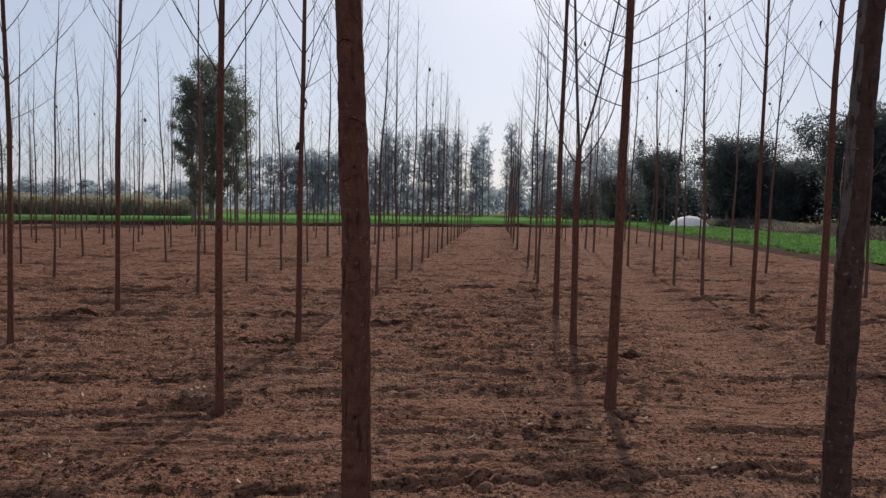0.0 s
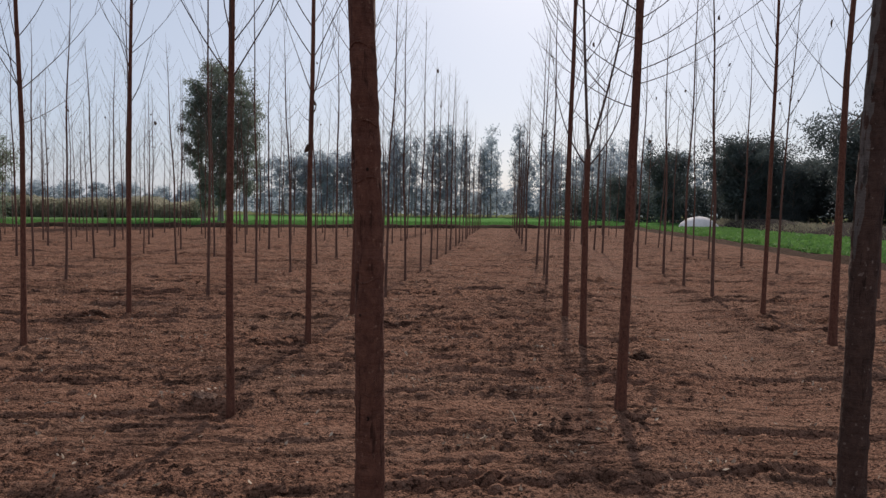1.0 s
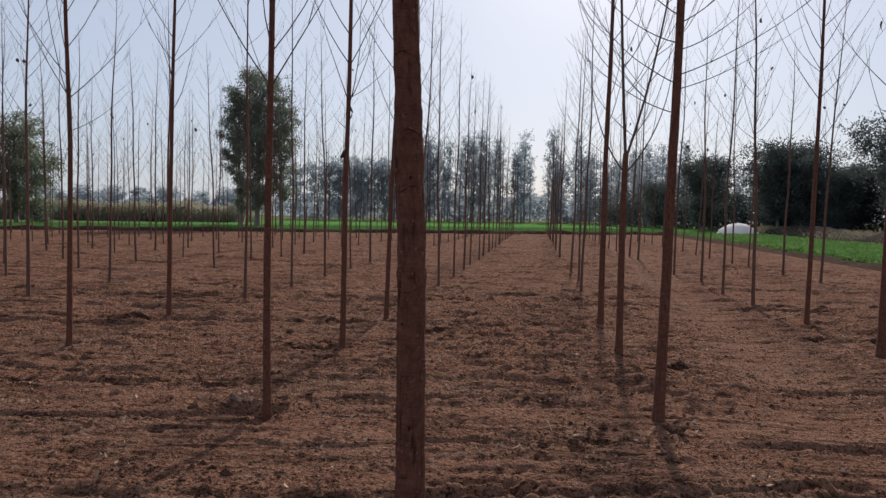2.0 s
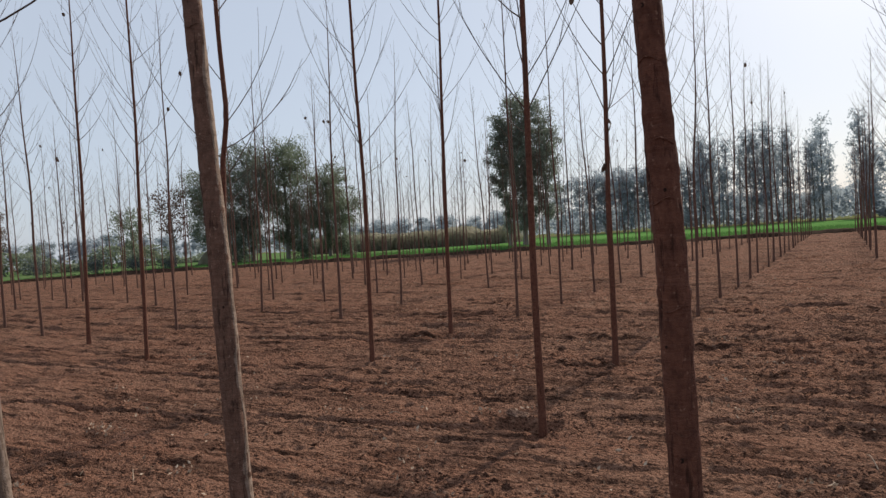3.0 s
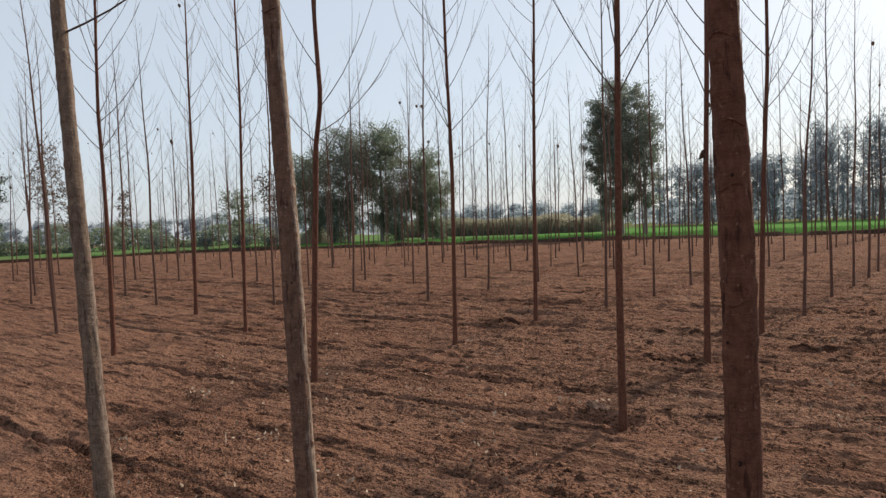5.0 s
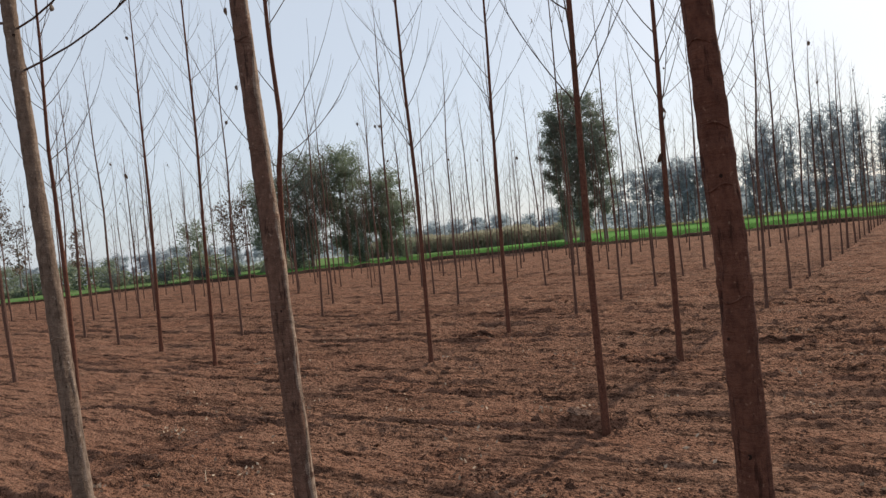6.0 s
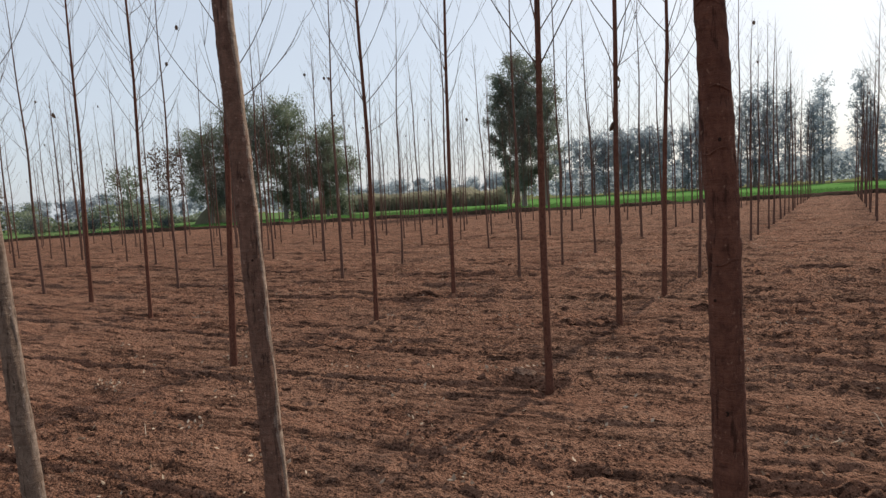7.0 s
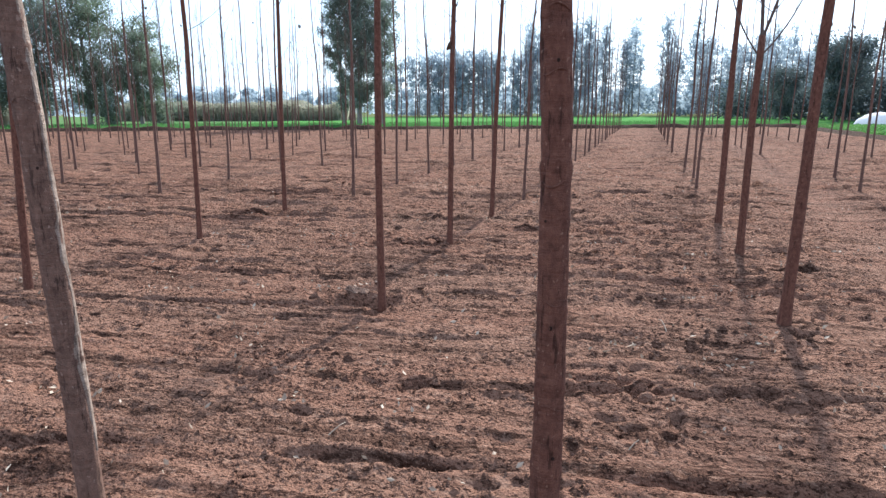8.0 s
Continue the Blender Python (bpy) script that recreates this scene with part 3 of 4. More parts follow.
                    bough(p, 2.4 * k + rng.normal(0, 0.3), rng.uniform(0.3, 0.7), rng.uniform(1.1, 1.4), (1.25 - 0.07 * f) * rng.uniform(0.6, 1.2), 0.0045, 7, 2, 4)
    else:
        z, az = zb - 0.3, rng.uniform(0, 6.28)
        while z < H - 0.35:
            frac = (z - zb) / (H - zb)
            for k in range(rng.integers(1, 4) if frac < 0.7 else 2):
                az += 2.4 + rng.normal(0, 0.35)
                L = min(1.5, 0.30 * (H - z) + 0.25) * rng.uniform(0.6, 1.2)
                bough(at(z + rng.uniform(-0.05, 0.05)), az, rng.uniform(0.45, 0.85), rng.uniform(1.05, 1.38), L, min(0.0066, max(0.0024, rz(z) * 0.31)), 7 if detail > 0.6 else 5, int(rng.integers(1, 4)) if split else int(rng.integers(0, 3)), 4 if detail > 0.6 else 3)
            z += rng.uniform(0.16, 0.40) * (1.15 - 0.35 * frac)
        if rng.random() < 0.6:
            for k in range(2):
                bough(at(zb - rng.uniform(0.2, 0.7)), rng.uniform(0, 6.28), 0.3, 0.9, rng.uniform(0.3, 0.8), 0.005, 5, 0, 3)
    for z, az, L, r, *up in low:
        bough(at(z), az, 0.22, up[0] if up else 1.15, L, r, 10, 3, 5)
    if split:
        boughs = [one.link("branch", TWIG, parent) for one in soups]
    else:
        boughs = [soups[0].link("crown", TWIG, parent, "thin bare upward-curving branches")]
    spots = [(a + (b - a) * rng.random(), boughs[i]) for a, b, i in (tips[rng.integers(0, len(tips))] for k in range(clumps))]
    spots += [(at(z) + 1.1 * rz(z) * np.array([math.cos(a), math.sin(a), 0]), trunk) for z, a in stuck]
    for c, holder in spots:
        leaf = new("dry_leaf", LEAF)
        leaf.parent = holder
        k = rng.uniform(0.7, 1.25)
        leaf.matrix_basis = pose(*c, rng.uniform(-25, 25), rng.uniform(-25, 25), rng.uniform(0, 360)) @ Matrix.Diagonal((k, k, k, 1))
        tagged(leaf, "withered brown leaf still hanging")
    return trunk


def poplar(x, y, H, r0, seed, zb, label="slender leafless young poplar standing in ploughed soil", **more):
    t = thing("poplar_tree", pose(x, y, ground_at(x, y) - 0.01), label, "tree", "plantation poplars")
    poplar_meshes(t, H, r0, seed, zb, split=True, **more)
    return t


# the trees beside the camera's path
EDGE = "leafless young poplar with cracked brown bark and leaf-scar rings"
LIT_STRIPED = "leaning leafless young poplar with a sunlit-pale strip down its trunk"
poplar(0.116, 2.04, 7.4, 0.0335, 11, 2.75, EDGE, sides=28, detail=2.2, bends=((0.5, 0.005), (1.0, 0.010), (1.5, 0.005), (2.0, -0.012), (2.4, -0.03), (7.4, -0.02)),
       ring_heights=((1.40, -2.9, -0.2), (1.60, -2.7, -0.6), (1.17, -2.5, -0.3), (1.86, -2.9, 0.0), (0.95, -2.2, -0.4), (1.71, -1.9, 0.1), (2.08, -2.8, -0.3)), knots=((1.12, -1.5, 0.0042), (1.62, -1.3, 0.003), (1.33, -2.0, 0.0025), (0.84, -1.0, 0.0035), (1.96, -1.7, 0.004)))
poplar(-0.935, 1.87, 7.2, 0.0308, 12, 2.9, LIT_STRIPED, sides=28, detail=2.2, bends=((0.8, -0.005), (1.5, -0.022), (2.15, -0.05), (3, -0.09), (7.2, -0.1)), scar=(0.75, 2.4, 0.42, 0.50), bark=BROWN_BARK,
       ring_heights=((0.98, -2.4, 0.3), (1.24, -2.2, 0.2), (1.56, -2.4, 0.3), (1.85, -2.3, 0.2), (2.14, -2.4, 0.3), (2.38, -2.2, 0.1)), knots=((1.42, -0.7, 0.003), (2.3, -0.2, 0.004), (1.70, 0.1, 0.003)))
poplar(-1.848, 1.71, 7.0, 0.0325, 13, 2.95, LIT_STRIPED, sides=28, detail=2.2, bends=((0.65, -0.04), (1.5, -0.115), (2.45, -0.225), (4, -0.32), (7, -0.32)),
       low=((2.29, 0.75, 1.0, 0.0044), (2.44, 0.62, 0.9, 0.0042), (2.47, 3.2, 1.9, 0.0058, 0.5)), scar=(0.4, 2.2, 0.70, 0.50), bark=SIDELIT_TAN_BARK,
       ring_heights=((0.7, -1.9, 0.7), (1.02, -1.7, 0.6), (1.36, -1.9, 0.7), (1.62, -1.8, 0.4), (1.98, -1.9, 0.7)), knots=((1.2, -0.4, 0.003), (2.42, -0.2, 0.005), (1.8, -0.7, 0.003)))
poplar(-3.66, 1.72, 7.0, 0.038, 14, 3.1, LIT_STRIPED, sides=24, detail=2.2, bends=((0.4, -0.054), (0.73, -0.08), (1.07, -0.185), (1.76, -0.235), (2.46, -0.31), (3.18, -0.42), (7, -0.5)),
       low=((2.78, 0.25, 1.4, 0.0046, 0.7),), scar=(0.5, 2.2, 0.9, 0.35), bark=SIDELIT_TAN_BARK)
poplar(-4.47, 1.46, 7.0, 0.044, 16, 2.9, EDGE, sides=24, detail=2.2, bends=((0.8, -0.03), (2, -0.2), (7, -0.4)), bark=SIDELIT_TAN_BARK)
poplar(1.212, 2.3, 7.2, 0.0325, 15, 2.6, "dark leafless young poplar with pale lichen specks and a grey side", sides=28, detail=2.2, bends=((1.5, 0.0), (1.95, 0.012), (3, 0.05), (7, 0.1)), scar=(1.45, 2.5, 3.45, 0.42), bark=DARK_BARK, scar_bark=GREY_BARK)

NEAR = "slender leafless poplar with smooth reddish-brown bark"
poplar(-1.632, 5.26, 7.6, 0.031, 21, 2.8, NEAR, sides=14, detail=1.8, bends=((1.25, 0.005), (3.0, 0.04), (7.6, 0.1)))
poplar(-1.74, 7.47, 7.8, 0.033, 22, 3.0, "leafless poplar with reddish bark and withered leaves caught on it", sides=12, detail=1.5, bends=((1.9, 0.03), (3.1, 0.07), (7.8, 0.15)), clumps=4, stuck=((2.67, 0.4), (2.62, 0.0), (2.2, 3.4), (2.16, 3.0)))
poplar(-1.70, 9.35, 7.6, 0.034, 23, 3.1, NEAR, sides=12, detail=1.4, bends=((1.9, 0.06), (3.3, 0.13), (7.6, 0.15)))
poplar(-4.66, 8.80, 7.9, 0.033, 24, 3.2, NEAR, sides=12, detail=1.4, bends=((2.1, 0.06), (4.3, 0.14), (7.9, 0.2)))
poplar(-4.65, 6.91, 7.6, 0.03, 25, 3.0, NEAR, sides=12, detail=1.5, bends=((2.2, 0.06), (3.4, 0.04), (7.6, 0.05)))
poplar(-4.82, 4.83, 7.4, 0.034, 26, 2.5, "leafless poplar with a kinked trunk and low arching branches", sides=12, detail=1.6,
       bends=((1.6, 0.13), (2.44, 0.21), (2.86, 0.32), (3.8, 0.28), (7.4, 0.3)), low=((2.55, 0.6, 1.2, 0.0065), (2.75, 2.6, 1.0, 0.006)))
poplar(-8.33, 4.24, 7.4, 0.033, 27, 3.0, NEAR, sides=10, detail=1.3, bends=((1.4, 0.03), (3.2, -0.06), (4.5, 0.08), (7.4, 0.1)))
poplar(-8.36, 6.22, 7.5, 0.029, 28, 3.0, NEAR, sides=10, detail=1.2, bends=((1.7, 0.08), (3.5, 0.15), (7.5, 0.2)))
poplar(-11.28, 6.93, 7.5, 0.036, 29, 3.0, NEAR, sides=10, detail=1.2, bends=((2.9, 0.18), (5.1, 0.2), (7.5, 0.25)))
poplar(1.30, 5.61, 7.8, 0.04, 30, 3.4, "thick leafless poplar with reddish bark leaning slightly", sides=14, detail=1.8, bends=((1.43, 0.028), (2.47, 0.05), (3.06, 0.06), (7.8, 0.1)),
       low=((2.28, 3.0, 0.8, 0.0048, 0.8), (2.45, 0.3, 0.9, 0.0045, 0.6), (2.49, 3.5, 0.9, 0.005, 0.9), (2.55, -0.2, 1.15, 0.005, 0.7), (2.73, 0.4, 1.1, 0.005, 0.9), (2.78, 2.8, 0.9, 0.005, 1.0), (2.92, -0.4, 0.9, 0.005, 1.1), (2.97, 3.6, 0.9, 0.005, 1.1)))
poplar(1.268, 7.69, 7.4, 0.038, 31, 2.4, "leafless poplar whose trunk forks into upright stems", sides=12, detail=1.4, fork=2.08, bends=((1.4, -0.006), (2.3, 0.01), (7.4, 0.05)))
poplar(1.258, 9.6, 7.8, 0.042, 32, 3.0, NEAR, sides=12, detail=1.4, bends=((2.1, 0.0), (3.6, 0.04), (7.8, 0.06)))
poplar(4.15, 8.3, 7.6, 0.045, 33, 2.7, NEAR, sides=12, detail=1.4, bends=((1.7, 0.006), (3.0, 0.02), (3.9, 0.045), (7.6, 0.1)))
poplar(4.165, 10.29, 7.8, 0.034, 34, 2.9, NEAR, sides=12, detail=1.3, bends=((1.8, 0.02), (3.4, 0.03), (7.8, 0.05)))

# the rest of the rows: copies of eight trees
SAMPLES = []
for k in range(8):
    t = thing("poplar_tree", pose(-1.6, 70, 0), "slender leafless young poplar standing in ploughed soil", "tree", "plantation poplars")
    poplar_meshes(t, 6.5 + 0.10 * k, 0.027 + 0.0030 * (k % 4), 50 + k, 2.6 + 0.12 * k, sides=8, detail=0.9 if k < 4 else 0.6, clumps=(1, 0, 2, 1)[k % 4], bark=ROW_BARK)
    SAMPLES.append(t)

row_rng = np.random.default_rng(8)
# foot of each row at y = 6, first tree and spacing; the rows draw together slightly with distance
ROWS = [
    (7.12, 12.4, 2.03, (14.4,)), (4.2, 12.1, 1.92, (19.5, 21.4)), (1.31, 13.4, 2.0, (19.4, 21.4)),
    (-1.65, 11.4, 1.97, ()), (-4.62, 10.8, 1.96, ()), (-8.3, 8.35, 1.95, ()), (-11.25, 4.6, 2.06, (6.7,)),
    (-14.1, 5.4, 2.02, (9.4,)), (-17.2, 5.8, 2.03, ()), (-20.3, 6.7, 2.05, ()), (-23.2, 6.4, 2.1, (8.5,)), (-26.2, 8.4, 2.3, ()),
    (-29.3, 8.5, 2.4, ()), (-32.4, 8.6, 2.6, ()), (-35.5, 10.2, 2.6, ()), (-38.6, 9.6, 2.8, ()), (-41.8, 13, 3.2, ()), (-46, 15, 3.6, ()),
]
used = set()
for x0, y0, step, gaps in ROWS:
    y = y0
    while y < bund_y(x0) - 1.0:
        x = x0 * (1 - 0.0042 * (y - 6)) + row_rng.normal(0, 0.04)
        yy = y + row_rng.normal(0, 0.08)
        k = int(row_rng.integers(0, 8))
        turn, lean, sc = row_rng.uniform(0, 360), row_rng.normal(0.6, 0.9), row_rng.uniform(0.85, 1.03)
        miss = any(abs(y - g) < 0.9 for g in gaps) or row_rng.random() < 0.03
        if not miss:
            m = pose(x, yy, ground_at(x, yy) - 0.01, row_rng.normal(0, 0.7), lean, 0) @ pose(0, 0, 0, 0, 0, turn) @ Matrix.Diagonal((sc, sc, sc, 1))
            if k not in used:
                used.add(k)
                SAMPLES[k].matrix_basis = m
            else:
                copy_thing(SAMPLES[k], m)
        y += step


# ---------------------------------------------------------------- trees of the distance
def leafy_tree(m, label, seed, H, spread, bare, leaf_mat, leaf, count, droop=0.5, shape="round", limbs=14, trunk_r=0.2, group=""):
    """A tree with tapered trunk, limbs and a gappy crown of small leaves."""
    rng = np.random.default_rng(seed)
    t = thing("tree", m, label, "tree", group)
    s = Soup()
    zs = np.linspace(-0.2, H * 0.92, 12)
    bend = np.cumsum(rng.normal(0, 0.03 * H / 12, (12, 2)), 0)
    spine = np.stack([bend[:, 0], bend[:, 1], zs], 1)
    s.tube(spine, trunk_r * np.clip(1 - zs / H, 0.06, 1) ** 0.8 * np.where(zs < 0.3, 1.35, 1.0), 7)
    cl = []
    for k in range(limbs):
        f = bare + (0.97 - bare) * (k + rng.random()) / limbs
        p = np.array([np.interp(f * H, zs, spine[:, 0]), np.interp(f * H, zs, spine[:, 1]), f * H])
        az, el = k * 2.4 + rng.normal(0, 0.4), rng.uniform(0.35, 0.9)
        if shape == "round":
            reach = spread * math.sqrt(max(0.05, 1 - ((f - 0.62) / 0.48) ** 2))
        elif shape == "column":
            reach = spread * (1.05 - 0.75 * f) * rng.uniform(0.6, 1.2)
        else:
            reach = spread * (0.45 + 0.75 * f) * rng.uniform(0.7, 1.1)
            el *= 0.5
        reach *= rng.uniform(0.7, 1.15)
        pts = [p]
        for i in range(4):
            e2 = el + 0.15 * i
            pts.append(pts[-1] + reach / 4 / max(0.3, math.cos(el)) * np.array([math.cos(e2) * math.cos(az), math.cos(e2) * math.sin(az), math.sin(e2) * 0.8]))
        s.tube(pts, np.linspace(trunk_r * 0.35, trunk_r * 0.05, 5), 4, cap=False)
        for q in pts[1:]:
            for j in range(3):
                cl.append((q + rng.normal(0, 0.14 * spread, 3), rng.uniform(0.35, 1.0)))
    s.link("trunk", OLD_BARK, t, "pale weathered trunk and limbs")
    s = Soup()
    w = np.array([c[1] for c in cl])
    pick = rng.choice(len(cl), count, p=w / w.sum())
    centres = np.array([c[0] for c in cl])[pick] + rng.normal(0, 0.088 * spread, (count, 3)) * np.array([1, 1, 0.85])
    over = centres[:, 2] > H * rng.uniform(0.88, 1.06, count)
    centres[over, 2] -= rng.uniform(0.1, 0.5, over.sum()) * H
    under = centres[:, 2] < bare * H * 0.7 + 0.1
    centres[under, 2] = bare * H * 0.7 + rng.uniform(0.1, 0.25 * H, under.sum())
    s.leaves(centres, leaf, rng, droop)
    s.link("crown", leaf_mat, t)
    return t


def place(x, y, turn=0.0, sc=1.0):
    return pose(x, y, 0, 0, 0, turn) @ Matrix.Diagonal((sc, sc, sc, 1))


# the tall eucalyptus on the far bund: three stems grown together
leafy_tree(place(-22.8, 50.6), "tall dense eucalyptus with dark drooping foliage beside the field bund", 101, 12.8, 2.7, 0.13, EUCALYPT, 0.19, 34000, 1.2, "round", 26, 0.24, "bund eucalyptus")
leafy_tree(place(-20.9, 50.9), "leaning eucalyptus with open drooping foliage beside the field bund", 102, 11.2, 2.2, 0.2, EUCALYPT, 0.19, 13600, 1.2, "round", 18, 0.18, "bund eucalyptus")
leafy_tree(place(-24.6, 51.2), "smaller eucalyptus with drooping foliage beside the field bund", 103, 11.6, 1.9, 0.12, EUCALYPT, 0.19, 13600, 1.2, "round", 18, 0.17, "bund eucalyptus")

# the broad group behind the bund
leafy_tree(place(-52.5, 41.5), "spreading leafy tree with grey-green crown by the bund", 111, 9.4, 3.6, 0.14, BROADLEAF, 0.22, 19200, 0.4, "round", 22, 0.22, "grove trees")
leafy_tree(place(-49.8, 44.0), "spreading leafy tree with grey-green crown by the bund", 112, 11.6, 3.6, 0.16, EUCALYPT, 0.22, 22400, 0.6, "round", 24, 0.25, "grove trees")
leafy_tree(place(-47.4, 46.4), "tall rounded leafy tree with grey-green crown by the bund", 113, 12.0, 3.4, 0.12, BROADLEAF, 0.22, 22400, 0.5, "round", 24, 0.25, "grove trees")
leafy_tree(place(-44.4, 49.4), "rounded leafy tree with dark crown at the grove's end", 114, 9.4, 3.0, 0.12, BROADLEAF, 0.22, 16000, 0.5, "round", 20, 0.2, "grove trees")
leafy_tree(place(-46.0, 47.0), "low bushy tree filling the grove's foot", 116, 5.6, 3.0, 0.0, BROADLEAF, 0.22, 9000, 0.3, "round", 16, 0.12, "grove trees")
leafy_tree(place(-43.0, 50.0), "low bushy tree filling the grove's foot", 117, 6.4, 2.8, 0.0, BROADLEAF, 0.22, 9000, 0.3, "round", 16, 0.12, "grove trees")
leafy_tree(place(-50.6, 42.6), "low bushy tree filling the grove's foot", 118, 5.0, 2.8, 0.0, EUCALYPT, 0.22, 8000, 0.3, "round", 16, 0.12, "grove trees")
leafy_tree(place(-54.8, 38.6), "thin open tree with few leaves at the grove's end", 115, 8.0, 2.2, 0.3, RUSTLEAF, 0.28, 1300, 0.5, "round", 16, 0.14, "grove trees")

# trees at the plantation's short end
leafy_tree(place(-83.5, 14.6), "tall leafy eucalyptus at the plantation's far end", 121, 16.0, 3.0, 0.1, EUCALYPT, 0.34, 6500, 0.8, "round", 20, 0.2)
leafy_tree(place(-83.5, 20.3), "lower leafy tree at the plantation's far end", 122, 11.6, 2.7, 0.1, EUCALYPT, 0.34, 4600, 0.6, "round", 18, 0.2)
leafy_tree(place(-83.0, 26.2), "thin tree with sparse rusty leaves", 123, 13.6, 2.4, 0.3, RUSTLEAF, 0.32, 1500, 0.7, "round", 20, 0.15)
leafy_tree(place(-82.0, 28.4), "thin tree with sparse rusty leaves", 124, 9.0, 1.6, 0.3, RUSTLEAF, 0.30, 1000, 0.7, "round", 16, 0.12)
leafy_tree(place(-83.0, 35.4), "narrow tree with sparse foliage", 125, 7.8, 1.4, 0.3, RUSTLEAF, 0.30, 700, 0.6, "column", 14, 0.1)
bushy = leafy_tree(place(-72.5, 45.0), "small leafy tree in the fields", 126, 7.0, 2.6, 0.0, BROADLEAF, 0.36, 2200, 0.5, "round", 16, 0.15)

end_rng = np.random.default_rng(12)
for k in range(16):
    y = 4 + 2.6 * k
    copy_thing(bushy, place(-96 + end_rng.uniform(-3, 6), y, end_rng.uniform(0, 360), end_rng.uniform(0.38, 0.62)))

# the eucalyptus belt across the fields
belt = [leafy_tree(place(-17.4 + 3 * k, 104, 0, 1), "tall slender eucalyptus with open tufted foliage", 130 + k, 13.0 + 0.6 * k, 2.3, 0.14, HAZED_LEAF, 0.40, 1600, 0.8, "column", 24, 0.16, "eucalyptus belt") for k in range(4)]
dense = [leafy_tree(place(-32 + 3 * k, 101, 0, 1), "dense bushy eucalyptus in a field belt", 140 + k, 10.2, 2.6, 0.12, HAZED_LEAF, 0.5, 1900, 0.6, "round", 18, 0.16, "eucalyptus belt") for k in range(4)]
belt_rng = np.random.default_rng(77)
for x in np.arange(-38, -19, 2.3):
    copy_thing(dense[int(belt_rng.integers(0, 4))], place(x + belt_rng.normal(0, 0.5), 100 + 0.1 * x + belt_rng.uniform(0, 6), belt_rng.uniform(0, 360), belt_rng.uniform(0.85, 1.08)))
for x in np.arange(-20, 26, 1.75):
    if -0.4 < x < 1.2 or 3.6 < x < 6:
        continue
    copy_thing(belt[int(belt_rng.integers(0, 4))], place(x + belt_rng.normal(0, 0.5), 104 + belt_rng.uniform(-2, 5), belt_rng.uniform(0, 360), belt_rng.uniform(0.66, 0.98)))
for x, sc in ((-17.8, 1.10), (-16.2, 0.9), (-10.4, 1.0), (-8.9, 1.05), (-6.2, 0.95), (-1.9, 1.02), (-3.0, 0.8), (2.7, 1.08), (3.6, 0.86)):
    copy_thing(belt[int(belt_rng.integers(0, 4))], place(x, 104 + belt_rng.uniform(-1, 2), belt_rng.uniform(0, 360), sc))
for x in np.arange(6, 46, 3.2):
    copy_thing(dense[int(belt_rng.integers(0, 4))], place(x + belt_rng.normal(0, 0.8), 108 + belt_rng.uniform(0, 8), belt_rng.uniform(0, 360), belt_rng.uniform(0.9, 1.15)))

# the dark wood behind the bank
wood = [leafy_tree(place(21.9, 61.5), "dark flat-topped tree in a shady wood", 151, 8.2, 3.3, 0.2, DARKLEAF, 0.28, 17000, 0.1, "flat", 30, 0.2, "wood trees"),
        leafy_tree(place(28.4, 53.0), "dark spreading tree with layered branches in a shady wood", 152, 9.2, 4.0, 0.2, DARKLEAF, 0.28, 23000, 0.1, "flat", 36, 0.22, "wood trees"),
        leafy_tree(place(32.0, 52.0), "tall dark tree with layered branches in a shady wood", 153, 9.6, 4.0, 0.15, DARKLEAF, 0.28, 23000, 0.1, "flat", 36, 0.24, "wood trees"),
        leafy_tree(place(16.4, 66.0), "dark rounded tree in a shady wood", 154, 7.2, 3.0, 0.1, DARKLEAF, 0.26, 12000, 0.3, "round", 20, 0.18, "wood trees")]
wood_rng = np.random.default_rng(31)
for k, (x, y) in enumerate([(25.0, 57.5), (30.5, 56), (26.5, 61), (27.5, 60), (33, 46), (39, 55), (23.2, 60), (13.5, 74), (18.5, 72), (23.5, 66), (31.5, 58), (34, 52), (36, 46), (38, 41), (40, 50), (29, 66), (25.5, 74), (36, 60), (37, 50), (41, 46), (33, 62)]):
    copy_thing(wood[(3, 3, 3, 0, 1, 3, 2)[k % 7]], place(x, y, wood_rng.uniform(0, 360), wood_rng.uniform(0.7, 0.95)))


def undergrowth():
    """The dark shrubs that fill the wood between its trunks."""
    rng = np.random.default_rng(37)
    n = 30000
    u = rng.random(n)
    x = np.interp(u, [0, 0.45, 0.75, 1], [9, 25, 35, 46]) + rng.normal(0, 1.2, n)
    y = np.interp(u, [0, 0.45, 0.75, 1], [86, 64, 50, 40]) + rng.uniform(0, 4, n)
    top = 2.2 + 3.0 * vnoise(x * 0.35, y * 0.35, 38)
    s = Soup()
    s.leaves(np.stack([x, y, top * rng.random(n) ** 0.8], 1), 0.34, rng, 0.1, 0.6)
    tagged(s.link("undergrowth", DARKLEAF, None, "", False), "dense dark shrubs filling the wood behind the bank", "undergrowth", "", "stuff")


undergrowth()

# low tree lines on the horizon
low = [leafy_tree(place(-120 + 8 * k, 165), "far low tree in a hazy tree line", 160 + k, 7.4, 3.4, 0.0, HAZED_LEAF, 0.8, 1200, 0.4, ("round", "column", "round")[k], 18, 0.2, "far tree line") for k in range(3)]
far_rng = np.random.default_rng(99)
for a in np.arange(-80, 12, 0.75):
    d = far_rng.uniform(170, 215)
    copy_thing(low[int(far_rng.integers(0, 3))], place(d * math.sin(radians(a)), d * math.cos(radians(a)), far_rng.uniform(0, 360), far_rng.uniform(0.4, 0.9)))
